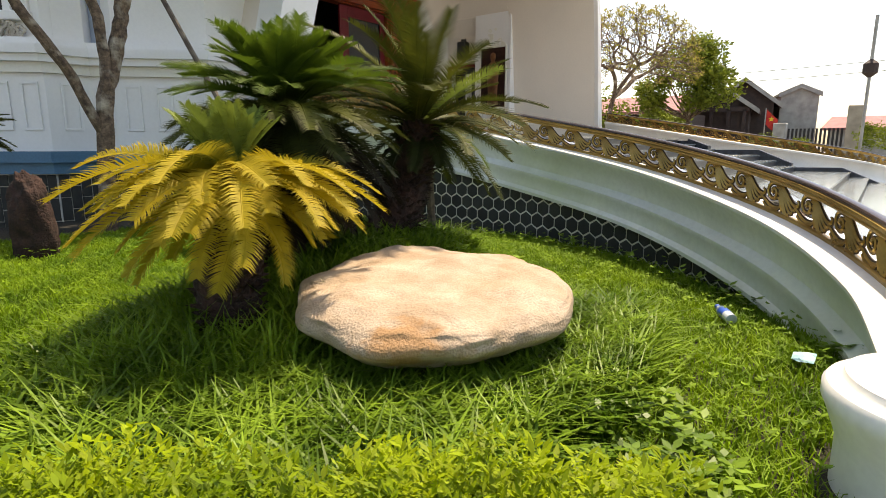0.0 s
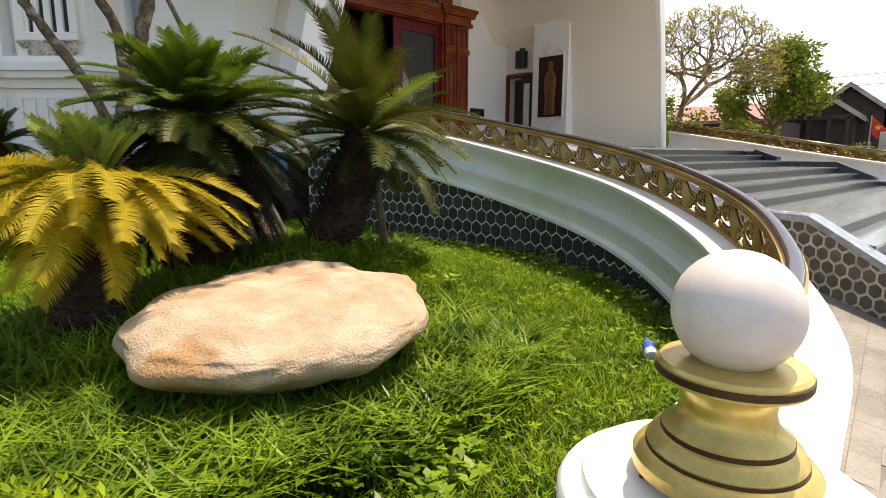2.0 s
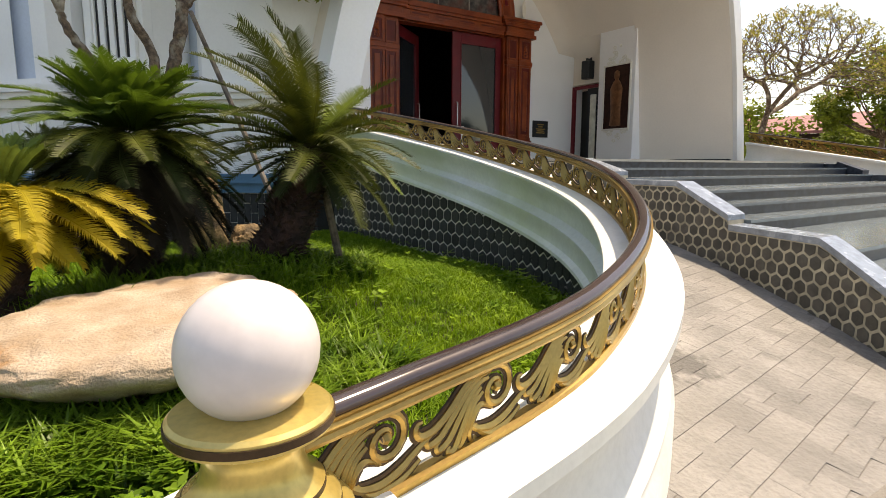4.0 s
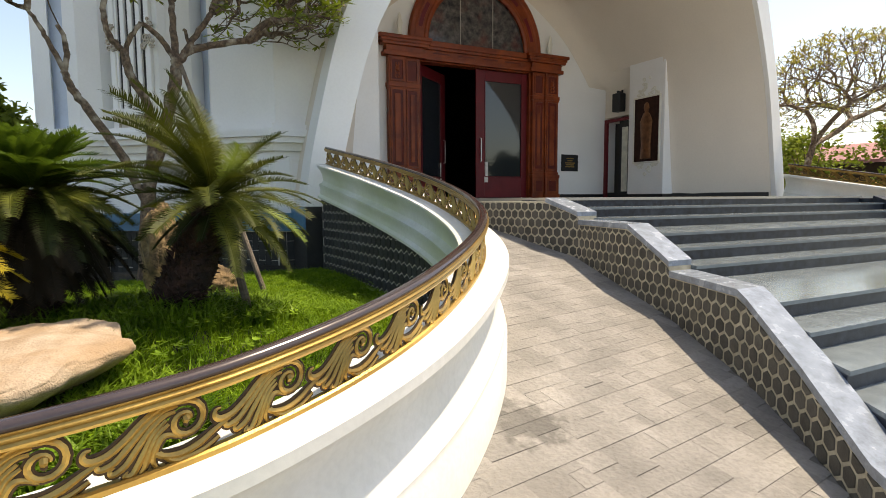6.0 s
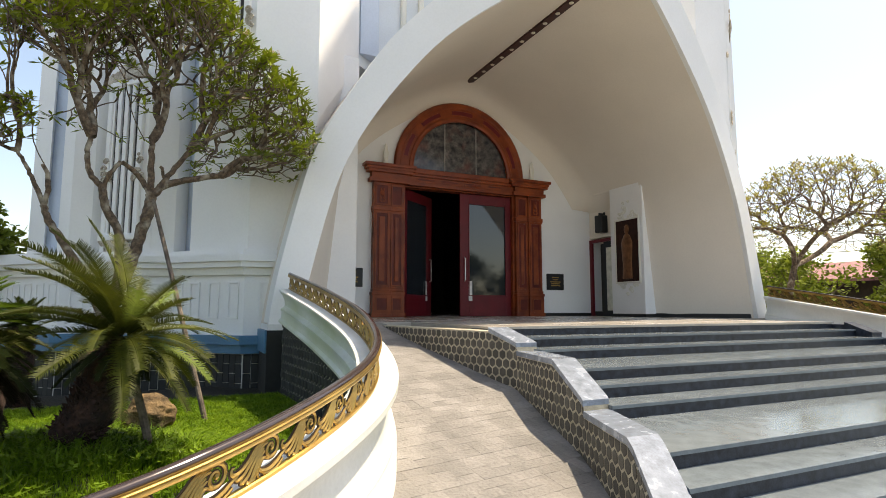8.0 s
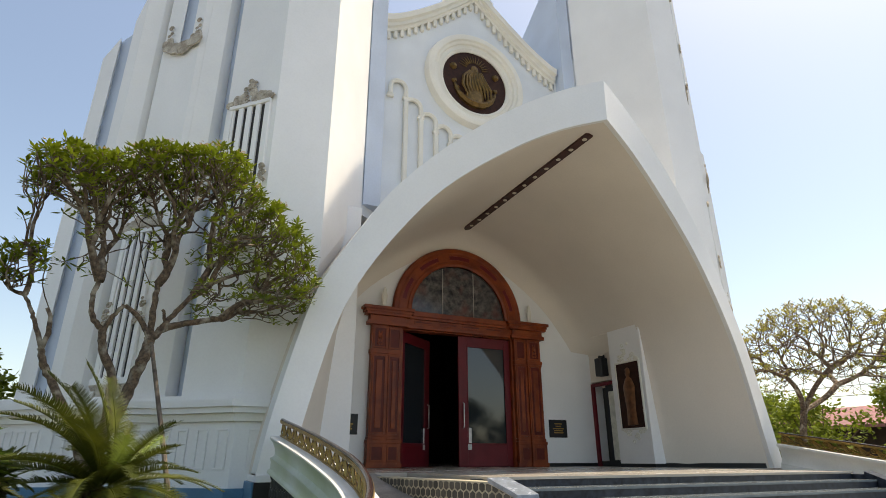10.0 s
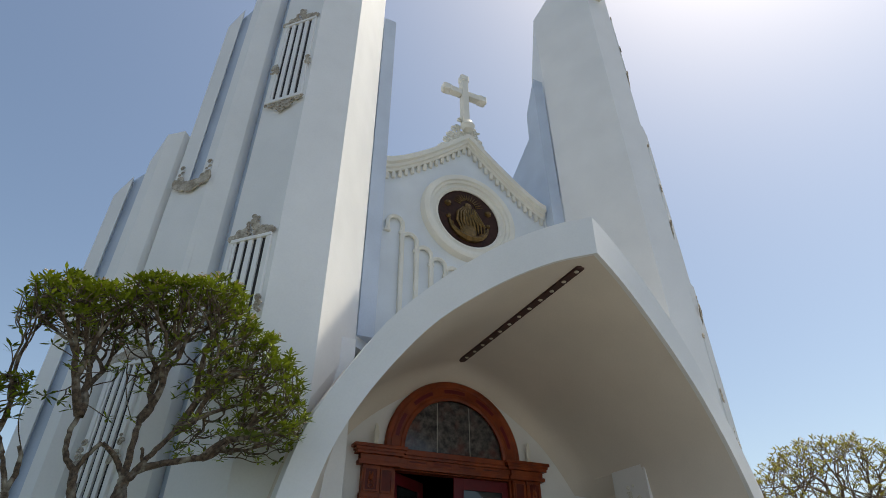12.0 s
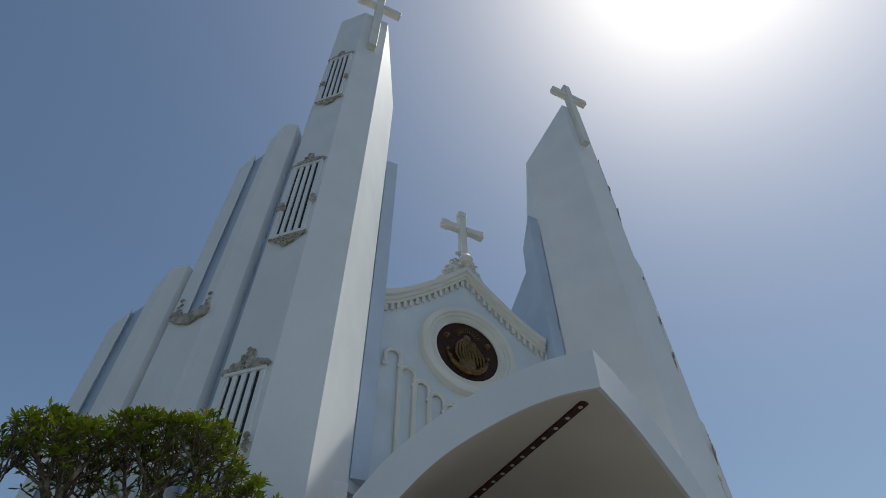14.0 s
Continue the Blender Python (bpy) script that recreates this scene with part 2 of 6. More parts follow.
# ---- builders ----
class G:
    """A growing mesh of verts and faces."""
    def __init__(self):
        self.v, self.f, self.smooth = [], [], False

    def add(self, verts, faces):
        o = len(self.v)
        self.v += [tuple(p) for p in verts]
        self.f += [tuple(i + o for i in f) for f in faces]
        return self

    def box(self, x0, x1, y0, y1, z0, z1, bev=0.0):
        if bev <= 0:
            p = [(x, y, z) for z in (z0, z1) for x, y in ((x0, y0), (x1, y0), (x1, y1), (x0, y1))]
            return self.add(p, [(3, 2, 1, 0), (4, 5, 6, 7), (0, 1, 5, 4), (1, 2, 6, 5), (2, 3, 7, 6), (3, 0, 4, 7)])
        b = bev
        poly = [(x0 + b, y0), (x1 - b, y0), (x1, y0 + b), (x1, y1 - b), (x1 - b, y1), (x0 + b, y1), (x0, y1 - b), (x0, y0 + b)]
        ins = [(min(max(x, x0 + b), x1 - b), min(max(y, y0 + b), y1 - b)) for x, y in poly]
        rings = [[(*p, z0) for p in ins], [(*p, z0 + b) for p in poly], [(*p, z1 - b) for p in poly], [(*p, z1) for p in ins]]
        return self.rings(rings, True, True)

    def rings(self, rings, cap0=False, cap1=False, closed=True):
        o, n = len(self.v), len(rings[0])
        for r in rings:
            self.v += [tuple(p) for p in r]
        for a in range(len(rings) - 1):
            for i in range(n if closed else n - 1):
                j = (i + 1) % n
                self.f.append((o + a * n + i, o + a * n + j, o + (a + 1) * n + j, o + (a + 1) * n + i))
        if cap0:
            self.f.append(tuple(o + i for i in reversed(range(n))))
        if cap1:
            self.f.append(tuple(o + (len(rings) - 1) * n + i for i in range(n)))
        return self

    def prism(self, poly, z0, z1):
        """Plan polygon, counter-clockwise; z1 a number or one height per corner."""
        tops = z1 if isinstance(z1, (list, tuple)) else [z1] * len(poly)
        return self.rings([[(x, y, z0) for x, y in poly], [(x, y, t) for (x, y), t in zip(poly, tops)]], True, True)

    def lathe(self, prof, at=(0, 0, 0), n=32):
        rings = [[(at[0] + r * math.cos(2 * math.pi * i / n), at[1] + r * math.sin(2 * math.pi * i / n), at[2] + z) for i in range(n)] for r, z in prof]
        return self.rings(rings, True, True)

    def tube(self, pts, radii, n=8, cap=True):
        pts = [Vector(p) for p in pts]
        if not isinstance(radii, (list, tuple)):
            radii = [radii] * len(pts)
        rings, ref = [], None
        for i, p in enumerate(pts):
            d = (pts[min(i + 1, len(pts) - 1)] - pts[max(i - 1, 0)]).normalized()
            if ref is None:
                ref = Vector((0, 0, 1)) if abs(d.z) < 0.9 else Vector((1, 0, 0))
            a = d.cross(ref).normalized()
            b = a.cross(d).normalized()
            ref = b
            rings.append([p + radii[i] * (math.cos(2 * math.pi * k / n) * a + math.sin(2 * math.pi * k / n) * b) for k in range(n)])
        return self.rings(rings, cap, cap)

    def loop_sweep(self, prof, frames, cap=True):
        """Closed profile of (side, up) swept along frames (origin, side vector, up vector)."""
        return self.rings([[o + s * a + t * u for s, t in prof] for o, a, u in frames], cap, cap)

    def move(self, m):
        self.v = [tuple(m @ Vector(p)) for p in self.v]
        return self

    def mesh(self, name, smooth=None):
        me = bpy.data.meshes.new(name)
        me.from_pydata(self.v, [], self.f)
        me.validate()
        bm = bmesh.new()
        bm.from_mesh(me)
        bmesh.ops.recalc_face_normals(bm, faces=bm.faces)
        bm.to_mesh(me)
        bm.free()
        if smooth or (smooth is None and self.smooth):
            for p in me.polygons:
                p.use_smooth = True
            me.set_sharp_from_angle(angle=radians(38))
        return me


def part(name, g, material, parent=None, label="", smooth=None):
    me = g if isinstance(g, bpy.types.Mesh) else g.mesh(name, smooth)
    if not me.materials:
        me.materials.append(material)
    ob = new(name, me)
    if parent is not None:
        ob.parent = parent
    if label:
        ob["label"] = label
    return ob


def thing(name, at=(0, 0, 0), label="", category="", group="", kind=""):
    ob = new(name)
    ob.location = at
    return tagged(ob, label, category, group, kind)


def solid(name, g, material, label="", category="", kind="structure", smooth=None, group=""):
    return tagged(part(name, g, material, None, "", smooth), label, category, group, kind)


def catmull(pts, n=10):
    pts = [Vector(p) for p in pts]
    ext = [2 * pts[0] - pts[1]] + pts + [2 * pts[-1] - pts[-2]]
    out = []
    for i in range(1, len(ext) - 2):
        a, b, c, d = ext[i - 1:i + 3]
        for k in range(n):
            t = k / n
            out.append(0.5 * ((2 * b) + (c - a) * t + (2 * a - 5 * b + 4 * c - d) * t * t + (3 * b - a - 3 * c + d) * t ** 3))
    return out + [pts[-1]]


def even(pts, step):
    """Resample a path at even steps."""
    pts = [Vector(p) for p in pts]
    lens = [0.0]
    for a, b in zip(pts, pts[1:]):
        lens.append(lens[-1] + (b - a).length)
    n = max(2, round(lens[-1] / step))
    out, j = [], 0
    for i in range(n + 1):
        s = lens[-1] * i / n
        while j < len(pts) - 2 and lens[j + 1] < s:
            j += 1
        w = (s - lens[j]) / max(lens[j + 1] - lens[j], 1e-9)
        out.append(pts[j].lerp(pts[j + 1], min(max(w, 0), 1)))
    return out


def side_frames(path, mirror=1):
    """Frames with the level side vector to the right of the way, up is z."""
    fr = []
    for i, p in enumerate(path):
        d = path[min(i + 1, len(path) - 1)] - path[max(i - 1, 0)]
        d.z = 0
        d.normalize()
        fr.append((p, Vector((d.y, -d.x, 0)) * mirror, Vector((0, 0, 1))))
    return fr


def mirrored(path):
    return [Vector((-p.x, p.y, p.z)) for p in path]


MIRROR = Matrix.Diagonal((-1, 1, 1, 1))
GROUND = -1.2
PAVE = -1.5
RISER = 0.125


# ---- ground ----
def ramp_z(y):
    return min(-0.004, max(PAVE, -0.5 + 0.2 * (y + 7.75)))


def lawn_z(x, y):
    h = GROUND + 0.03 + 0.05 * noise.noise(Vector((x * 0.6, y * 0.6, 3.0)))
    return h + 0.34 * math.exp(-((x + 8.5) ** 2 / 1.6 + (y + 9.5) ** 2 / 1.0))


ground = solid("ground", G().add([(-400, -400, PAVE - 0.03), (400, -400, PAVE - 0.03), (400, 400, PAVE - 0.03), (-400, 400, PAVE - 0.03)], [(0, 1, 2, 3)]), COURT, "pale grey paved ground reaching the horizon", "ground")

# low wall of the left ramp, from the ball post up to the arch leg: x, y, top of the coping
WALL_L = [(-9.134, -12.60, -0.846), (-8.111, -12.398, -0.756), (-7.156, -11.828, -0.587), (-6.261, -10.715, -0.362), (-5.843, -9.239, -0.109), (-5.822, -7.512, 0.192), (-5.966, -5.35, 0.545)]
wall_path = even(catmull(WALL_L, 12), 0.12)
wall_path_r = mirrored(wall_path)

# lawn bed
BED_X0 = -17.0


def lawn_east(y):
    """Where the lawn meets the low wall."""
    best = min(wall_path[8:], key=lambda p: abs(p.y - y))
    return best.x - 0.1


gl = G()
NX, NY = 60, 60
for j in range(NY + 1):
    y = -12.6 + (8.8) * j / NY
    xe = lawn_east(y) if y > -12.38 else -9.25
    for i in range(NX + 1):
        x = BED_X0 + (xe - BED_X0) * i / NX
        gl.v.append((x, y, lawn_z(x, y)))
for j in range(NY):
    for i in range(NX):
        a = j * (NX + 1) + i
        gl.f.append((a, a + 1, a + NX + 2, a + NX + 1))
gl.smooth = True
lawn = solid("lawn", gl, SOIL, "green lawn bed beside the curved ramp", "lawn")


# ---- stairs and platform ----
STEP_Y = [-8.15, -8.6, -9.05, -10.0, -10.34, -10.71, -11.75, -12.09, -12.44, -12.78, -13.12, -13.45]
platform = solid("platform_floor", G().box(-3.75, 3.75, -7.9, -5.2, PAVE, -0.036).box(-3.75, 3.75, -8.17, -5.2, -0.035, 0.0).box(-5.86, 5.86, -5.2, 0.4, PAVE, 0.0).box(5.86, 6.5, -5.4, 0.4, PAVE, 0.0), PLATFORM, "polished beige granite porch floor", "floor")


def cheek_x(y):
    """Right-hand edge of the ramp, which is the left face of the stair's side wall."""
    pts = [(-13.7, -5.95), (-13.2, -5.6), (-12.8, -5.35), (-12.3, -5.02), (-11.7, -4.68), (-10.6, -4.24), (-8.87, -3.84), (-8.5, -3.93), (-7.5, -4.12), (-6.5, -4.3), (-5.1, -4.45)]
    for (ya, xa), (yb, xb) in zip(pts, pts[1:]):
        if ya <= y <= yb:
            return xa + (xb - xa) * (y - ya) / (yb - ya)
    return pts[0][1] if y < pts[0][0] else pts[-1][1]


for k in range(12):
    y0 = STEP_Y[k]
    top = -RISER * k
    st = thing("step", (0, y0, 0), "dark granite stair step with a grey polished tread", "step", "porch steps", "structure")
    yb = STEP_Y[k - 1] if k else y0 + 0.5
    def plan(grow):
        xa, xb = -cheek_x(y0 - grow) - 0.29, -cheek_x(yb) - 0.29
        return [(-xa, -grow), (xa, -grow), (xb, yb - y0 + 0.005), (-xb, yb - y0 + 0.005)]
    if k:
        part("tread", G().prism(plan(0.02), top - 0.03, top), TREAD, st)
    part("riser", G().prism(plan(0.0), top - RISER - 0.001, top - 0.031), GRANITE, st)
forecourt = solid("forecourt", G().box(-5.9, 12, -17, -13.45, PAVE - 0.025, PAVE), TREAD, "grey granite forecourt at the foot of the steps", "pavement")


# ---- stair side walls with hexagon stones ----
def cheek_top(y):
    """Top of the stair's side wall: flats joined by slopes."""
    pts = [(-13.7, -1.40), (-12.85, -1.26), (-11.6, -0.66), (-10.66, -0.66), (-10.65, -0.57), (-9.97, -0.265), (-8.92, -0.265), (-8.91, -0.17), (-8.4, 0.004), (-5.1, 0.004)]
    for (ya, za), (yb, zb) in zip(pts, pts[1:]):
        if ya <= y <= yb:
            return za + (zb - za) * (y - ya) / (yb - ya)
    return 0.02


def cheek(side):
    ys = sorted(set([round(-13.6 + 0.1 * i, 3) for i in range(85)] + [-12.85, -11.6, -10.66, -10.65, -9.97, -8.92, -8.91, -8.4, -5.2]))
    ys = [y for y in ys if -13.6 <= y <= -5.2]
    wall = G()
    rings = []
    for y in ys:
        x, z = cheek_x(y), cheek_top(y) - 0.05
        rings.append([(x, y, PAVE - 0.05), (x + 0.285, y, PAVE - 0.05), (x + 0.285, y, z), (x, y, z)])
    wall.rings(rings, True, True)
    cap = G()
    for lo, hi in ((-13.6, -10.66), (-10.65, -8.92), (-8.91, -8.4)):
        cap.rings([[(cheek_x(y) - 0.012, y, cheek_top(y) - 0.055), (cheek_x(y) + 0.287, y, cheek_top(y) - 0.055), (cheek_x(y) + 0.287, y, cheek_top(y)), (cheek_x(y) - 0.012, y, cheek_top(y))] for y in ys if lo <= y <= hi], True, True)
    if side > 0:
        wall.move(MIRROR)
        cap.move(MIRROR)
    if side > 0:
        w = solid("stair_side_wall", wall, GRANITE, "low stair side wall clad in dark granite", "wall")
        part("coping", cap, GRANITE, w, "dark granite coping slabs")
        return w
    w = solid("stair_side_wall", wall, GROUT, "low stair side wall faced with grey hexagon stones", "wall")
    part("coping", cap, COPING, w, "pale granite coping slabs")
    return w


cheek_left = cheek(-1)
cheek_right = cheek(1)

# ---- ramps ----
def ramp(side):
    g = G()
    rings = []
    for p in [Vector((-11.5, -17.0, 0)), Vector((-11.5, -12.9, 0)), Vector((-9.3, -12.7, 0))] + wall_path[4:]:
        y = p.y
        rings.append([(p.x + 0.05, y, ramp_z(y) - 0.005), (cheek_x(y) + 0.02, y, ramp_z(y) - 0.005)])
    g.rings(rings, closed=False)
    if side > 0:
        g.move(MIRROR)
    return solid("ramp", g, JOINT, "curved ramp paved with buff stamped concrete", "ramp")


ramp_left = ramp(-1)
ramp_right = ramp(1)


# ---- low curved walls ----
def ramp_wall(path, side):
    fr = side_frames(path, 1 if side < 0 else -1)
    w = thing("ramp_wall", (0, 0, 0), "curved white low wall with a mossy cove and hexagon stones below", "wall", kind="structure")
    core = G()
    core.smooth = True
    # side: + towards the ramp. Coping, then the plain face on the ramp side and the cove on the lawn side
    prof = [(-0.15, 0.0), (-0.165, -0.02), (-0.155, -0.045), (-0.115, -0.09), (-0.08, -0.17), (-0.07, -0.25), (-0.095, -0.285), (-0.135, -0.30), (-0.135, -0.335), (-0.12, -0.36), (-0.125, -0.46), (-0.165, -0.49), (-0.165, -0.52), (-0.13, -0.53),
            (0.06, -0.53), (0.06, -0.09), (0.12, -0.03), (0.15, 0.0)]
    core.loop_sweep(prof, fr)
    part("cove_moulding", core, COVE, w, "white cove moulding with green weather stains")
    cap = G()
    cap.smooth = True
    cap.loop_sweep([(-0.172, -0.012), (-0.172, 0.004), (-0.155, 0.014), (0.160, 0.014), (0.178, 0.002), (0.178, -0.045), (0.150, -0.066), (0.112, -0.11), (0.088, -0.18), (0.082, -0.25), (0.094, -0.33), (0.122, -0.40), (0.150, -0.432), (0.150, -0.475), (0.168, -0.50), (0.168, -0.92), (0.06, -0.92), (0.06, -0.012)], fr)
    part("coping", cap, KERBWHITE, w, "white painted coping and ramp side face")
    base = G()
    base.rings([[Vector((o.x, o.y, PAVE - 0.02)) + a * -0.09, Vector((o.x, o.y, PAVE - 0.02)) + a * 0.06, o + a * 0.06 + u * -0.5, o + a * -0.09 + u * -0.5] for o, a, u in fr], True, True)
    part("backing_wall", base, GROUTPALE, w)
    return w


ramp_wall_left = ramp_wall(wall_path, -1)
ramp_wall_right = ramp_wall(wall_path_r, 1)


# ---- porch vault ----
def arch_line(pts, n):
    """Even points along half of the arch, from the springing to the peak."""
    line = even(catmull(pts, 6), 0.05)
    return [line[round(i * (len(line) - 1) / n)] for i in range(n + 1)]


NARC = 30
# half arch on the right: the peak juts forward like a prow, the feet stand back
INNER = [(5.78, -5.17, 0.0), (5.64, -5.19, 0.65), (5.22, -5.28, 2.35), (4.71, -5.42, 3.48), (3.89, -5.67, 4.65), (3.11, -5.90, 5.47), (1.94, -6.30, 6.30), (0.92, -6.68, 6.82), (0.0, -7.05, 7.09)]
OUTER = [(6.25, -5.10, 0.0), (6.12, -5.10, 0.83), (5.72, -5.15, 2.53), (5.42, -5.22, 3.36), (4.86, -5.40, 4.32), (4.22, -5.62, 5.27), (3.14, -6.00, 6.33), (1.96, -6.40, 7.20), (0.90, -6.77, 7.76), (0.0, -7.09, 8.08)]
inner_half, outer_half = arch_line(INNER, NARC), arch_line(OUTER, NARC)
outer_arc = [(p.x, p.z) for p in outer_half]


def full_arch(half):
    foot = Vector((half[0].x, half[0].y, -0.02))
    right = [foot] + half
    return right + [Vector((-p.x, p.y, p.z)) for p in reversed(right[:-1])]


def vault_x(p):
    """Half width of the vault inside, where its walls draw in towards the facade."""
    inside = min(abs(p.x), 4.76 - 0.09 * max(p.z, 0))
    return math.copysign(inside, p.x) if abs(p.x) > 1e-6 else 0.0


inner_full, outer_full = full_arch(inner_half), full_arch(outer_half)
vault = G()
vault.smooth = True
rings = []
for pi, po in zip(inner_full, outer_full):
    xb = vault_x(pi)
    cove = [(pi.x * (1 - f), y, 1.5 + (pi.z - 1.5) * (1 - f)) if pi.z > 3.6 else (pi.x, y, pi.z) for y, f in ((0.0, 0.11), (-0.05, 0.075), (-0.15, 0.04), (-0.32, 0.015), (-0.6, 0.0))]
    rings.append(cove + [(pi.x, -2.62, pi.z), (xb, -2.64, pi.z), (pi.x, pi.y + 0.12, pi.z), (po.x, po.y + 0.12, po.z), (po.x, 0.0, po.z)])
vault.rings(rings, True, True)
solid("ceiling_porch_vault", vault, SOFFIT, "cream plastered pointed porch vault", "ceiling", smooth=True)
face = G()
face.smooth = True
face.rings([[(pi.x, pi.y + 0.115, pi.z), (pi.x, pi.y, pi.z), (po.x, po.y, po.z), (po.x, po.y + 0.6, po.z + 0.004)] for pi, po in zip(inner_full, outer_full)], True, True)
solid("porch_arch", face, WHITE, "white pointed arch edge of the porch", "arch", smooth=True)

# block under the arch leg beside the lawn
leg = solid("leg_base", G().box(-6.26, -5.9, -5.15, -3.9, -0.12, -0.022), WHITE, "white painted base block under the arch leg", "wall")
part("teal_band", G().box(-6.31, -6.27, -5.13, -3.9, -0.50, -0.12, 0.01), TEAL, leg)
part("dark_tiles", G().box(-6.275, -5.9, -5.15, -3.9, PAVE, -0.12), HEX, leg)

# ---- facade wall behind the porch, with the door opening ----
DOOR_W, SPRING, DOOR_X = 1.85, 4.25, -0.10


fw = G()
cuts = [(-6.2, PAVE), (DOOR_X - DOOR_W, PAVE)] + [(DOOR_X - DOOR_W * math.cos(math.pi * i / 20), SPRING + DOOR_W * math.sin(math.pi * i / 20)) for i in range(21)] + [(DOOR_X + DOOR_W, PAVE), (6.2, PAVE)]
fw.rings([[(x, 0.0, z), (x, 0.0, 8.0), (x, 0.45, 8.0), (x, 0.45, z)] for x, z in cuts], True, True)
solid("wall_facade", fw, WHITE, "pale painted wall behind the porch", "wall")
part("floor_band", G().box(2.9, 5.4, -0.018, 0.0, 0.0, 0.10).box(-5.4, -2.9, -0.018, 0.0, 0.0, 0.10), BLACK, bpy.data.objects["wall_facade"])

for s in (-1, 1):
    strip = [(s * 5.72, -5.0), (s * 5.76, -5.0), (s * 4.78, -2.62), (s * 4.74, -2.62)]
    part("floor_band", G().prism(strip if s > 0 else strip[::-1], 0.0, 0.11), BLACK, bpy.data.objects["wall_facade"])

# nave behind: near-black walls stand for the indoor shade seen through the open leaf
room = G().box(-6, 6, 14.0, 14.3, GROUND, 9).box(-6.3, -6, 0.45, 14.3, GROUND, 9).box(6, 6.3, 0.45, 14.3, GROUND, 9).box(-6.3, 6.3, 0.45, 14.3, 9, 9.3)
solid("wall_nave", room, DARKIN, "church interior walls coloured near-black for the indoor shade", "wall")
solid("floor_nave", G().box(-6, 6, 0.4, 14, -0.2, 0.0), PLATFORM, "polished church floor inside the door", "floor")


# ---- gable ----
GY = -1.2


def gable_top(x):
    return 13.42 + 2.5 * (1 - min(abs(x) / 3.22, 1.0)) ** 1.27


def vault_top(x):
    return min(outer_arc, key=lambda p: abs(p[0] - abs(x)))[1]


gw = G()
nx = 40
gxs = [-3.3 + 6.6 * i / nx for i in range(nx + 1)]
gw.rings([[(x, GY, vault_top(x) - 0.2), (x, GY, gable_top(x)), (x, GY + 0.6, gable_top(x)), (x, GY + 0.6, vault_top(x) - 0.2)] for x in gxs], True, True)
gable = solid("wall_gable", gw, BLUEWHITE, "pale blue gable wall with cream mouldings", "wall")


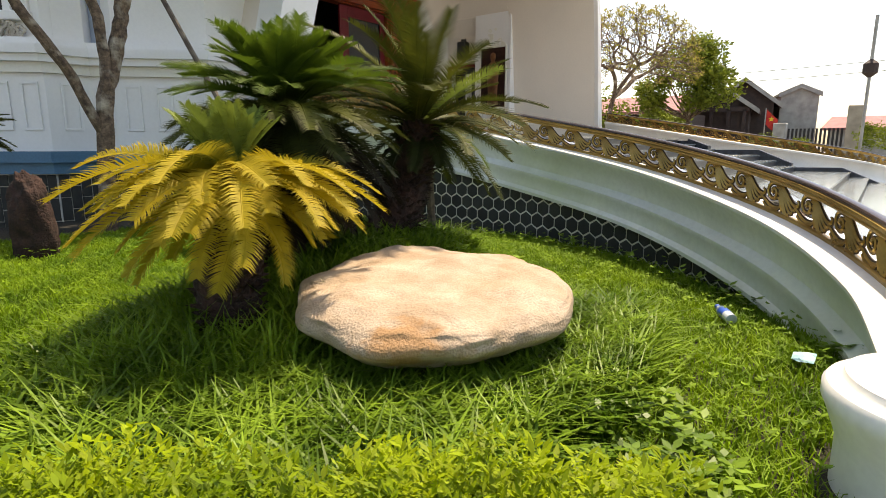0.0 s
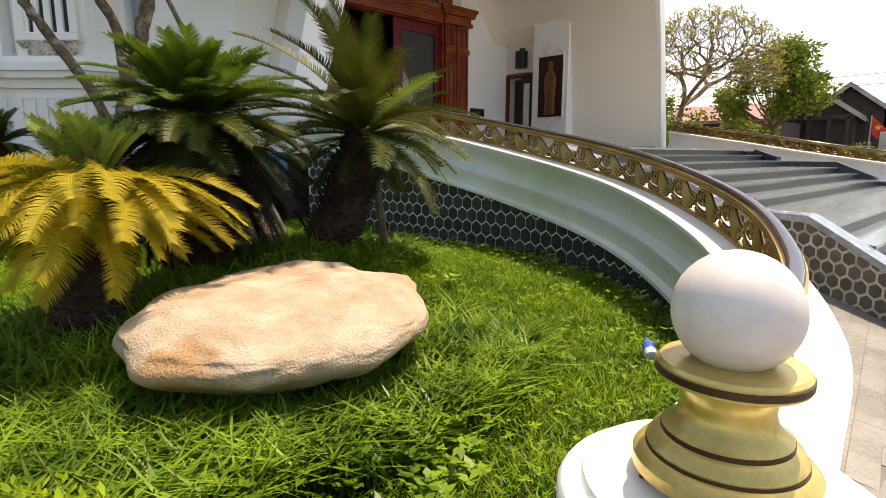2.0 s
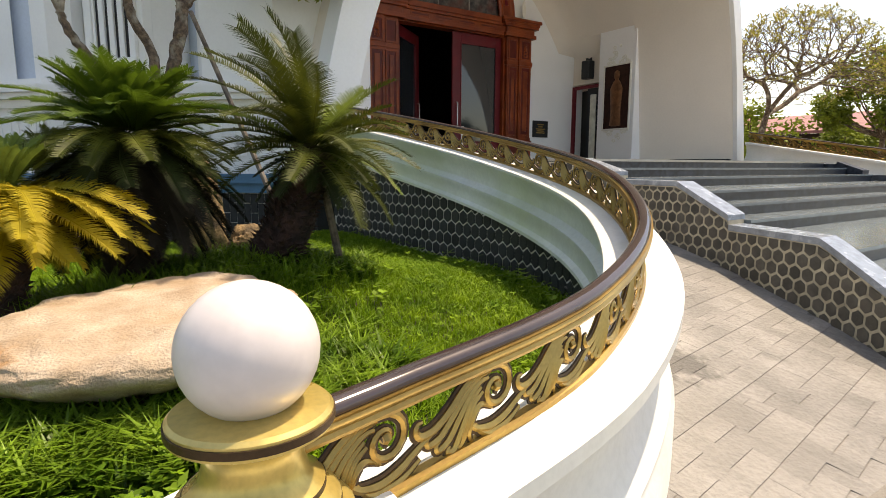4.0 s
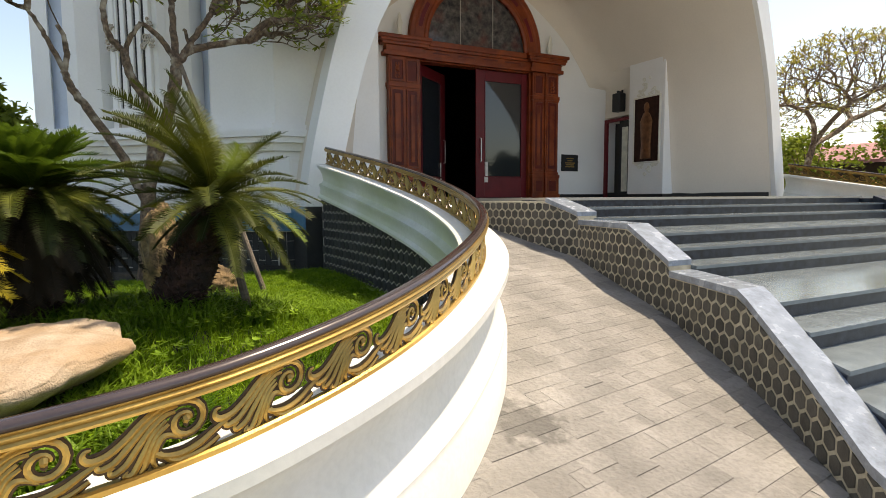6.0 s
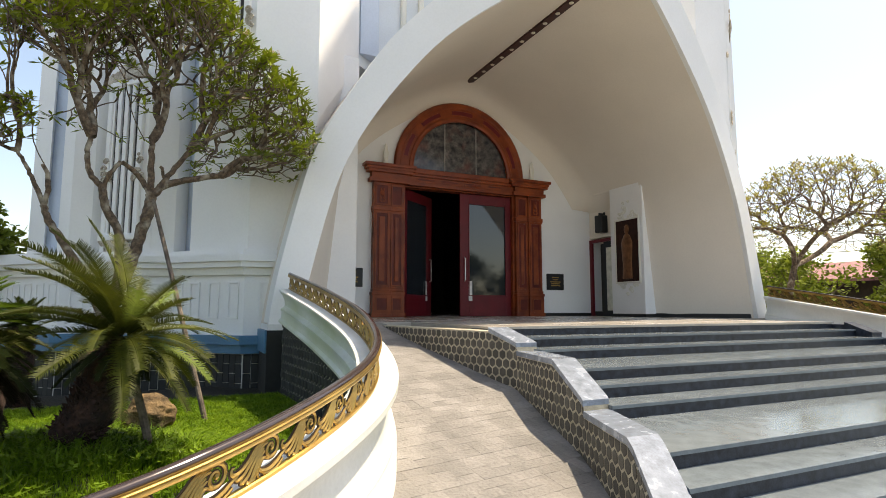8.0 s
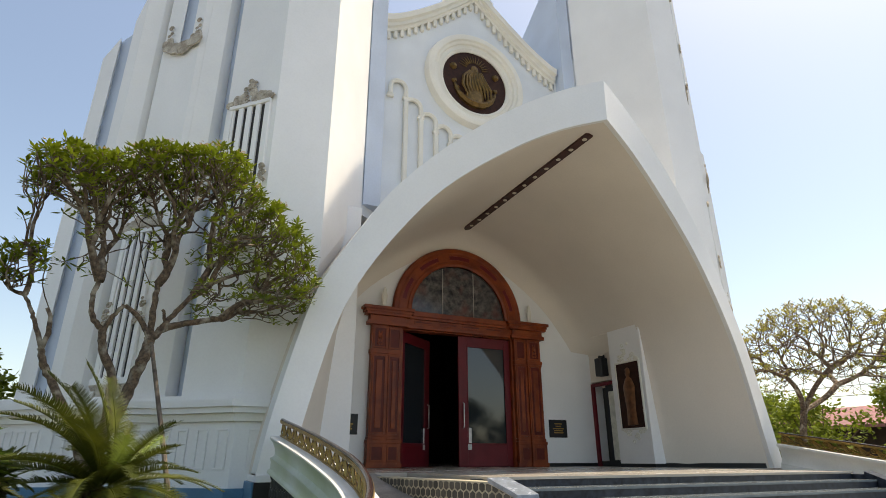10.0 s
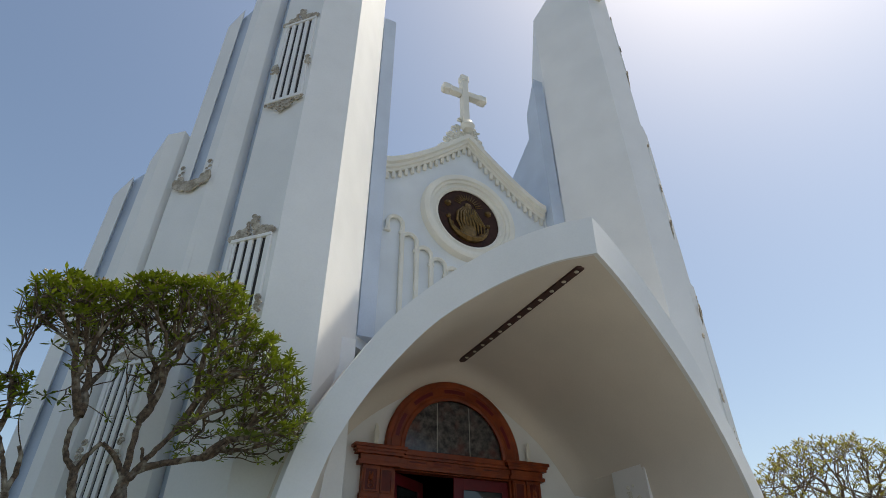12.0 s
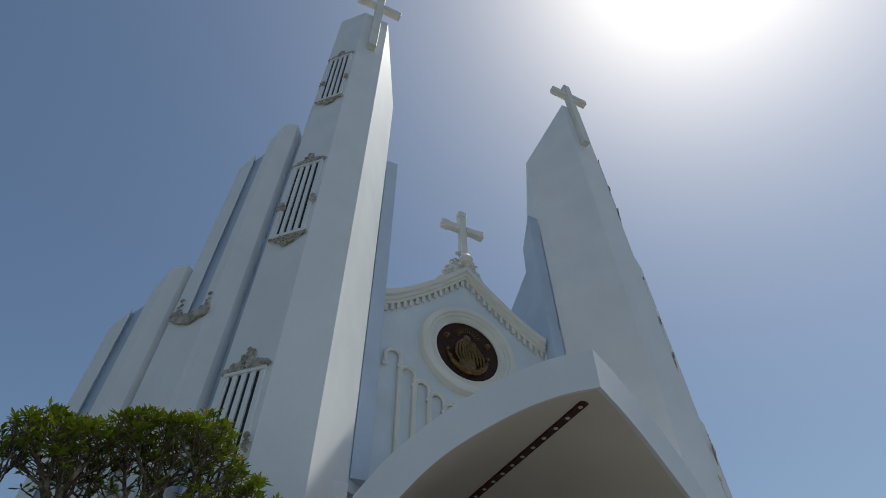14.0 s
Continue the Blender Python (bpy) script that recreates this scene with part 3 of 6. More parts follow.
# ---- towers ----
def tower_body(side):
    t = thing("tower", (0, 0, 0), "tall white church tower with tapering stepped fins and louvred slots", "tower", "church towers", "structure")
    def add(name, poly, z0, tops, material, label=""):
        lows = z0 if isinstance(z0, list) else [z0] * len(poly)
        g = G().rings([[(x, y, z) for (x, y), z in zip(poly, lows)], [(x, y, z) for (x, y), z in zip(poly, tops)]], True, True)
        if side > 0:
            g.move(MIRROR)
        return part(name, g, material, t, label)
    # main shaft: front face, slanted louvre face on the outside, slanted inner face
    shaft = [(-6.52, -4.1), (-5.32, -4.1), (-3.853, -1.79), (-5.6, 1.2), (-7.47, 1.2), (-7.47, -3.146)]
    add("shaft", shaft, [PAVE, 3.9, 6.3, 6.3, PAVE, PAVE], [29.2, 29.1, 25.4, 24.5, 24.5, 29.2], WHITE)
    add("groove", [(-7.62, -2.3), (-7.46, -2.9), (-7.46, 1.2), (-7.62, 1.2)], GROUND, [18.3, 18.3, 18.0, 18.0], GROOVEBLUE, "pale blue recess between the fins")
    # first stepped block: narrow front, then a slanted face with a tall recess in it
    def d1(s, out=0.0):
        return (-8.29 - s - out * 0.707, -2.9 + s - out * 0.707)
    add("fin", [(-8.15, -2.9), (-7.757, -2.9), (-7.52, -2.55), (-7.52, 1.2), (-8.15, 1.2)], GROUND, [18.75, 18.95, 18.9, 18.5, 18.3], WHITE)
    add("fin", [d1(0.193), (-8.29, -2.9), (-8.152, -2.902), (-8.152, 1.2), (-8.6, 1.2)], GROUND, [17.55, 18.2, 18.74, 18.2, 17.0], WHITE)
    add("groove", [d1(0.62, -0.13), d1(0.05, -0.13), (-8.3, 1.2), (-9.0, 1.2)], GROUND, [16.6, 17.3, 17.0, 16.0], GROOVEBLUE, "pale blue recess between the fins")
    add("louvre_wall", [d1(0.439), d1(0.193), d1(0.193, -0.3), d1(0.439, -0.3)], GROUND, [9.35, 9.35, 9.35, 9.35], WHITE)
    add("fin", [d1(0.785), d1(0.439), (-8.75, 1.2), (-9.05, 1.2)], GROUND, [16.25, 16.95, 16.0, 15.4], WHITE)
    add("inner_fin", [(-3.87, -1.74), (-3.27, -1.26), (-3.27, 1.2), (-3.87, 1.2)], 6.3, [14.0, 13.5, 14.0, 14.6], BLUEWHITE, "pale blue inner fin beside the gable")
    wing = G().rings([[(x, y, z) for y, z in ((-1.75, 6.6), (2.6, 6.6), (2.6, 15.2), (0.6, 16.6), (-0.91, 17.65), (-0.96, 19.1), (-1.75, 20.7))] for x in (-3.8, -3.32)], True, True)
    if side > 0:
        wing.move(MIRROR)
    part("inner_fin", wing, GROOVEBLUE, t, "pale sloping inner fin behind the gable")
    # second, lower stepped block
    def d2(s, out=0.0):
        return (-9.61 - s - out * 0.707, -2.0 + s - out * 0.707)
    add("fin", [d2(0.212), (-9.61, -2.0), (-9.25, -2.0), (-9.02, -1.75), (-9.02, 2.0), (-9.9, 2.0)], GROUND, [10.35, 11.25, 11.55, 11.5, 11.0, 10.0], WHITE)
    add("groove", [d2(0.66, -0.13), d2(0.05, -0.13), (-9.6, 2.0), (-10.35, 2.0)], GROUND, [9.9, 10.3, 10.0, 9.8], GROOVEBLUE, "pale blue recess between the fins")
    add("fin", [d2(0.803), d2(0.477), (-10.1, 2.0), (-10.41, 2.0)], GROUND, [9.45, 9.95, 9.6, 9.0], WHITE)
    return t


tower_left = tower_body(-1)
tower_right = tower_body(1)


# ---- gilded railing on the low wall ----
def at_path(path, lens, s):
    s = min(max(s, 0.0), lens[-1])
    lo, hi = 0, len(lens) - 1
    while hi - lo > 1:
        mid = (lo + hi) // 2
        if lens[mid] <= s:
            lo = mid
        else:
            hi = mid
    w = (s - lens[lo]) / max(lens[hi] - lens[lo], 1e-9)
    p = path[lo].lerp(path[hi], w)
    d = path[hi] - path[lo]
    d.normalize()
    return p, d


def scroll_curves():
    """Strands of one acanthus scroll: (points along and up, thickness at start, middle and end)."""
    out = []
    def strand(pts, r0, r1, r2, n=4):
        out.append(([(p.x, p.y) for p in catmull([(x, y, 0) for x, y in pts], n)], r0, r1, r2))
    # outer edge: curled tip, the long sweep up, over the top and round into the volute
    vol = [(0.256 + 0.060 * (1 - i / 25) * math.cos(1.75 - i * 0.42), 0.110 + 0.060 * (1 - i / 25) * math.sin(1.75 - i * 0.42)) for i in range(20)]
    strand([(0.024, 0.108), (0.008, 0.106), (0.004, 0.090), (0.020, 0.076), (0.058, 0.080), (0.104, 0.108), (0.148, 0.146), (0.196, 0.170)] + vol[:1], 0.004, 0.0125, 0.010)
    out.append((vol, 0.010, 0.010, 0.007))
    # flutes of the plume, each ending in a leaf tip near the bottom rail
    strand([(0.048, 0.067), (0.034, 0.060), (0.040, 0.046), (0.074, 0.054), (0.114, 0.090), (0.156, 0.130), (0.198, 0.155), (0.236, 0.160)], 0.004, 0.0115, 0.007)
    strand([(0.076, 0.040), (0.062, 0.033), (0.069, 0.021), (0.100, 0.036), (0.132, 0.076), (0.168, 0.118), (0.203, 0.141), (0.230, 0.143)], 0.004, 0.0112, 0.006)
    strand([(0.106, 0.016), (0.096, 0.006), (0.116, 0.006), (0.142, 0.048), (0.172, 0.100), (0.206, 0.127)], 0.004, 0.0112, 0.006)
    strand([(0.130, -0.004), (0.146, 0.014), (0.160, 0.054), (0.183, 0.094), (0.212, 0.113)], 0.004, 0.0110, 0.006)
    strand([(0.176, -0.004), (0.166, 0.024), (0.176, 0.060), (0.194, 0.082), (0.216, 0.080), (0.246, 0.060)], 0.005, 0.0115, 0.004)
    # stem under the volute that runs into the next plume
    strand([(0.160, 0.056), (0.190, 0.028), (0.238, 0.016), (0.290, 0.026), (0.338, 0.050), (0.385, 0.070)], 0.007, 0.0130, 0.007)
    strand([(0.184, 0.040), (0.210, 0.010), (0.250, -0.004), (0.302, 0.002), (0.350, 0.024)], 0.006, 0.0120, 0.006)
    out.append(([(0.249, 0.114), (0.258, 0.1145), (0.267, 0.114)], 0.012, 0.017, 0.012))
    return out


SCROLL = scroll_curves()


def railing(path, label, detail):
    lens = [0.0]
    for a, b in zip(path, path[1:]):
        lens.append(lens[-1] + (b - a).length)
    rail = thing("railing", tuple(path[0]), label, "railing", "gilded ramp railings")
    inv = Matrix.Translation(-path[0])
    fr = side_frames([p + Vector((0, 0, 0.0)) for p in path])
    gb = G()
    gb.loop_sweep([(-0.022, 0.012), (0.022, 0.012), (0.022, 0.03), (0.012, 0.036), (-0.012, 0.036), (-0.022, 0.03)], fr)
    part("bottom_rail", gb.move(inv), GOLD, rail)
    gs = G()
    gs.smooth = True
    gs.loop_sweep([(-0.03, 0.212), (0.03, 0.212), (0.036, 0.222), (0.03, 0.230), (0.040, 0.242), (0.033, 0.250), (0.038, 0.258), (-0.038, 0.258), (-0.033, 0.250), (-0.040, 0.242), (-0.03, 0.230), (-0.036, 0.222)], fr)
    part("gilded_moulding", gs.move(inv), GOLD, rail)
    gt = G()
    gt.smooth = True
    gt.loop_sweep([(-0.028, 0.257), (0.028, 0.257), (0.031, 0.264), (0.029, 0.273), (0.021, 0.282), (0.010, 0.286), (-0.010, 0.286), (-0.021, 0.282), (-0.029, 0.273), (-0.031, 0.264)], fr)
    part("handrail", gt.move(inv), HANDRAIL, rail, "dark polished handrail")
    n = int(lens[-1] / 0.335)
    pitch = lens[-1] / n

    def bent(i, fat, thick):
        """One motif bent along the rail: strands with the given width and depth."""
        g = G()
        g.smooth = True
        for pts, r0, r1, r2 in SCROLL:
            pts = pts if detail else pts[::3] + [pts[-1]]
            m = len(pts) - 1
            radii = [fat * (r0 + (r1 - r0) * min(k / (0.35 * m), 1.0) if k < 0.6 * m else r1 + (r2 - r1) * (k - 0.6 * m) / (0.4 * m)) for k in range(m + 1)]
            g.tube([(s, 0.0, h) for s, h in pts], radii, 6 if detail else 4)
        out = []
        for s, d, h in g.v:
            p, way = at_path(path, lens, i * pitch + s * pitch / 0.335)
            side = Vector((way.y, -way.x, 0)).normalized()
            out.append(tuple(p + side * d * thick + Vector((0, 0, 0.036 + h))))
        g.v = out
        return g.move(inv)

    for i in range(n):
        sc = part("scroll", bent(i, 0.95, 1.25), GOLD, rail)
        # wider, flatter dark copy behind the scroll stands for shade in its creases
        part("scroll_ground", bent(i, 1.8, 0.28), GOLDDARK, sc, "dark bronze backing that paints the shade between the flutes")
    return rail


rail_left = railing([Vector((-9.235, -12.61, -0.853))] + wall_path[1:], "gilded scrollwork railing with a dark handrail on a curved white wall", True)
rail_right = railing([Vector((9.235, -12.61, -0.853))] + wall_path_r[1:], "gilded scrollwork railing of the far ramp, seen beyond the steps", False)


# ---- ball posts ----
def ball_post(x, y, zc):
    """Marble ball on a turned gilded foot on a round white pedestal; zc: the ball's middle."""
    t = thing("ball_post", (x, y, PAVE), "white marble ball on a gilded turned foot and white round pedestal", "post", "ball posts at the ramp ends")
    z = zc - PAVE
    g = G()
    g.smooth = True
    g.lathe([(0.001, -0.122)] + [(0.122 * math.sin(math.pi * i / 18), -0.122 * math.cos(math.pi * i / 18)) for i in range(1, 18)] + [(0.001, 0.122)], (0, 0, z), 40)
    part("ball", g, MARBLE, t, "white veined marble ball")
    foot = G()
    foot.smooth = True
    foot.lathe([(0.10, -0.10), (0.135, -0.103), (0.142, -0.11), (0.142, -0.135), (0.13, -0.142), (0.105, -0.148), (0.092, -0.165), (0.088, -0.195), (0.096, -0.225), (0.118, -0.245), (0.125, -0.25), (0.122, -0.258), (0.14, -0.266), (0.152, -0.285), (0.15, -0.295), (0.165, -0.30), (0.178, -0.315), (0.178, -0.34), (0.165, -0.348), (0.06, -0.35)], (0, 0, z), 48)
    part("foot", foot, FOOTGOLD, t, "gilded turned foot")
    for r, dz in ((0.1435, -0.122), (0.1235, -0.256), (0.152, -0.297)):
        rg = G()
        rg.smooth = True
        rg.lathe([(r - 0.01, dz - 0.008), (r + 0.0015, dz - 0.007), (r + 0.0015, dz + 0.007), (r - 0.01, dz + 0.008)], (0, 0, z), 48)
        part("dark_ring", rg, GOLDDARK, t, "dark bronze groove ring")
    for k in range(4):
        a = 0.6 + k * math.pi / 2
        part("foot_tab", G().box(0.10, 0.165, -0.03, 0.03, -0.372, -0.345, 0.004).move(Matrix.Translation((0, 0, z)) @ Matrix.Rotation(a, 4, "Z")), GOLDDARK, t)
    ped = G()
    ped.smooth = True
    ped.lathe([(0.28, -z + 0.0), (0.30, -z + 0.02), (0.285, -0.70), (0.285, -0.58), (0.295, -0.55), (0.325, -0.47), (0.335, -0.45), (0.335, -0.415), (0.325, -0.40), (0.30, -0.398), (0.285, -0.385), (0.28, -0.368), (0.10, -0.366)], (0, 0, z), 56)
    part("pedestal", ped, KERBWHITE, t, "round white painted pedestal")
    return t


ball_post(-9.25, -12.6, -0.43)
ball_post(9.25, -12.6, -0.43)


# ---- door ----
def molding_frame(g, x0, x1, z0, z1, y, d=0.02, w=0.03):
    """Raised rectangular moulding on a front face at y."""
    g.box(x0, x1, y - d, y, z1 - w, z1, 0.004).box(x0, x1, y - d, y, z0, z0 + w, 0.004).box(x0, x0 + w, y - d, y, z0 + w, z1 - w, 0.004).box(x1 - w, x1, y - d, y, z0 + w, z1 - w, 0.004)


door = thing("door_1", (DOOR_X, 0, 0), "carved red-brown wooden church portal, one dark red leaf open", "door", kind="structure")
for sgn in (-1, 1):
    xc = sgn * 2.32
    # a front pilaster with a narrower one set back beside the opening
    for name, x0, x1, y in (("inner", -0.45, -0.02, -0.24), ("outer", -0.02, 0.46, -0.36)):
        lo, hi = sorted((xc + sgn * x0, xc + sgn * x1))
        pl = G().box(lo - 0.02, hi + 0.02, y - 0.10, 0.0, 0.0, 0.66, 0.01).box(lo - 0.05, hi + 0.05, y - 0.14, 0.0, 0.0, 0.11, 0.012).box(lo - 0.04, hi + 0.04, y - 0.13, 0.0, 0.60, 0.70, 0.014).box(lo - 0.01, hi + 0.01, y - 0.07, 0.0, 0.70, 0.78, 0.014)
        molding_frame(pl, lo + 0.06, hi - 0.06, 0.16, 0.55, y - 0.10, 0.03, 0.04)
        part("plinth", pl, WOOD, door)
        sh = G().box(lo, hi, y, 0.0, 0.78, 3.75, 0.008)
        molding_frame(sh, lo + 0.04, hi - 0.04, 0.84, 2.92, y, 0.05, 0.045)
        molding_frame(sh, lo + 0.04, hi - 0.04, 3.10, 3.70, y, 0.05, 0.045)
        sh.box(lo + 0.155, hi - 0.155, y - 0.05, y, 0.98, 2.78, 0.012)
        sh.box(lo - 0.03, hi + 0.03, y - 0.07, 0.0, 2.95, 3.07, 0.012).box(lo - 0.015, hi + 0.015, y - 0.04, 0.0, 2.90, 2.95, 0.008)
        part("pilaster", sh, WOOD, door)
        part("pilaster_panel", G().box(lo + 0.08, hi - 0.08, y - 0.012, y + 0.01, 0.885, 2.875).box(lo + 0.08, hi - 0.08, y - 0.012, y + 0.01, 3.145, 3.655).box(lo + 0.10, hi - 0.10, y - 0.112, y - 0.09, 0.20, 0.51), WOODDARK, door, "dark red inset panel")
        if name == "outer":
            cv = G()
            cv.smooth = True
            xm = (lo + hi) / 2
            for k in range(4):
                for m in (-1, 1):
                    zz = 3.22 + 0.10 * k
                    cv.tube([(xm + m * (0.015 + (0.075 - 0.012 * k) * (1 - i / 9) * abs(math.sin(i * 0.55 + 0.4))), y - 0.03, zz + 0.06 * math.cos(i * 0.7) * (1 - i / 9)) for i in range(9)], 0.017, 5)
            cv.lathe([(0.01, 0.0), (0.055, 0.03), (0.04, 0.10), (0.01, 0.15)], (xm, y - 0.02, 3.36), 10)
            part("carved_capital", cv, WOOD, door, "carved scroll of leaves")
    en = G().box(xc - 0.60, xc + 0.60, -0.50, 0.0, 3.75, 3.86, 0.01).box(xc - 0.54, xc + 0.54, -0.44, 0.0, 3.86, 4.02, 0.01).box(xc - 0.66, xc + 0.66, -0.58, 0.0, 4.02, 4.10, 0.012).box(xc - 0.70, xc + 0.70, -0.60, 0.0, 4.10, 4.18, 0.012).box(xc - 0.76, xc + 0.76, -0.66, 0.0, 4.18, 4.27, 0.015)
    part("entablature_end", en, WOOD, door)
    # small white figure on the cornice: a plain shape
    part("finial", G().lathe([(0.09, 0.0), (0.10, 0.04), (0.06, 0.08), (0.075, 0.25), (0.09, 0.34), (0.05, 0.46), (0.055, 0.52), (0.01, 0.60)], (sgn * 2.45, -0.35, 4.27), 12), CREAM, door, "small plain white ornament", True)
ent = G().box(-1.72, 1.72, -0.30, 0.0, 3.75, 3.86, 0.01).box(-1.78, 1.78, -0.26, 0.0, 3.86, 4.02, 0.008).box(-1.66, 1.66, -0.36, 0.0, 4.02, 4.10, 0.01).box(-1.58, 1.58, -0.42, 0.0, 4.10, 4.25, 0.012)
for k in range(4):
    molding_frame(ent, -1.5 + 0.78 * k, -0.9 + 0.78 * k, 3.885, 4.0, -0.26, 0.015, 0.03)
part("entablature", ent, WOOD, door)
for k in range(4):
    part("entablature_panel", G().box(-1.46 + 0.78 * k, -0.94 + 0.78 * k, -0.266, -0.25, 3.925, 3.96), WOODDARK, door, "dark red inset panel")
# arched frame over the door
arch_prof = [(1.58, -0.05), (1.58, -0.20), (1.64, -0.26), (1.70, -0.26), (1.73, -0.22), (1.98, -0.22), (2.02, -0.28), (2.12, -0.28), (2.16, -0.22), (2.16, -0.02)]
ag = G()
ag.smooth = True
ag.rings([[(r * math.cos(math.pi * i / 40), y, SPRING + 0.02 + r * math.sin(math.pi * i / 40)) for r, y in arch_prof] for i in range(41)], True, True)
part("arched_frame", ag, WOOD, door)
for k in range(5):
    a0, a1 = math.pi * (0.06 + 0.19 * k), math.pi * (0.06 + 0.19 * k + 0.12)
    pg = G()
    for r0, r1 in ((1.77, 1.795), (1.915, 1.94)):
        pg.rings([[(r * math.cos(a0 + (a1 - a0) * i / 8), y, SPRING + 0.02 + r * math.sin(a0 + (a1 - a0) * i / 8)) for r, y in ((r0, -0.215), (r0, -0.24), (r1, -0.24), (r1, -0.215))] for i in range(9)], True, True)
    part("arch_panel_moulding", pg, WOOD, door)
    part("arch_panel", G().rings([[(r * math.cos(a0 + (a1 - a0) * i / 8), y, SPRING + 0.02 + r * math.sin(a0 + (a1 - a0) * i / 8)) for r, y in ((1.80, -0.215), (1.80, -0.228), (1.91, -0.228), (1.91, -0.215))] for i in range(9)], True, True), DOORRED, door, "dark red inset panel")
lun = G()
lun.add([(0, 0.03, SPRING)] + [(1.6 * math.cos(math.pi * i / 32), 0.03, SPRING + 1.6 * math.sin(math.pi * i / 32)) for i in range(33)], [(0, i + 1, i + 2) for i in range(32)])
STAINED = mat("dim_stained_glass", (0.13, 0.12, 0.115), 0.12, 0.5, 5.5, 16, 0.02, dark=(0.02, 0.02, 0.026), stain=0.55, stain_col=(0.16, 0.045, 0.035))
part("fanlight_pane", lun, STAINED, door, "dark stained glass fanlight")
tr = G()
for x in (-0.53, 0.53):
    tr.box(x - 0.012, x + 0.012, 0.0, 0.028, SPRING, SPRING + 1.5)
part("fanlight_bars", tr, mat("pale_lead_bars", (0.4, 0.38, 0.36), 0.6, 0.1), door)


# the carved surround stands only a hand's width out from the wall
for ob in door.children:
    ob.data.transform(Matrix.Diagonal((1, 0.5, 1, 1)))


def leaf(hinge, sgn, angle):
    """A door leaf, hinged at the jamb; sgn: towards the middle."""
    w, h = 1.80, 3.70
    m = Matrix.Translation((hinge, 0.14, 0.012)) @ Matrix.Rotation(angle, 4, "Z")
    def put(g):
        if sgn < 0:
            g.move(MIRROR)
        return g.move(m)
    fr = G().box(0, 0.22, -0.035, 0.035, 0, h, 0.006).box(w - 0.30, w, -0.035, 0.035, 0, h, 0.006).box(0.22, w - 0.30, -0.035, 0.035, 0, 0.62, 0.006).box(0.22, w - 0.30, -0.035, 0.035, h - 0.30, h, 0.006)
    molding_frame(fr, 0.20, w - 0.28, 0.60, h - 0.28, -0.035, 0.012, 0.03)
    lf = part("door_leaf", put(fr), DOORRED, door, "dark red glazed door leaf")
    part("pane", put(G().box(0.22, w - 0.30, -0.006, 0.006, 0.62, h - 0.30)), GLASS, lf)
    hd = G()
    hd.smooth = True
    hd.tube([(w - 0.14, -0.045, 1.05), (w - 0.14, -0.10, 1.07), (w - 0.14, -0.10, 1.72), (w - 0.14, -0.045, 1.74)], 0.018, 8)
    part("door_handle", put(hd), mat("steel_handle", (0.6, 0.6, 0.6), 0.3, 0.1, metal=0.9), lf, "brushed steel pull handle")
    part("notice", put(G().box(w - 0.40, w - 0.28, -0.044, -0.040, 0.45, 1.05)), mat("white_notice", (0.75, 0.74, 0.70), 0.6, 0.1), lf, "white paper notice strip")


leaf(1.83, -1, radians(0))
leaf(-1.83, 1, radians(39))
jamb = G().box(-1.86, -1.80, -0.02, 0.30, 0, 3.74).box(1.80, 1.86, -0.02, 0.30, 0, 3.74).box(-1.86, 1.86, -0.02, 0.30, 3.72, 3.80)
part("jamb", jamb, WOOD, door)


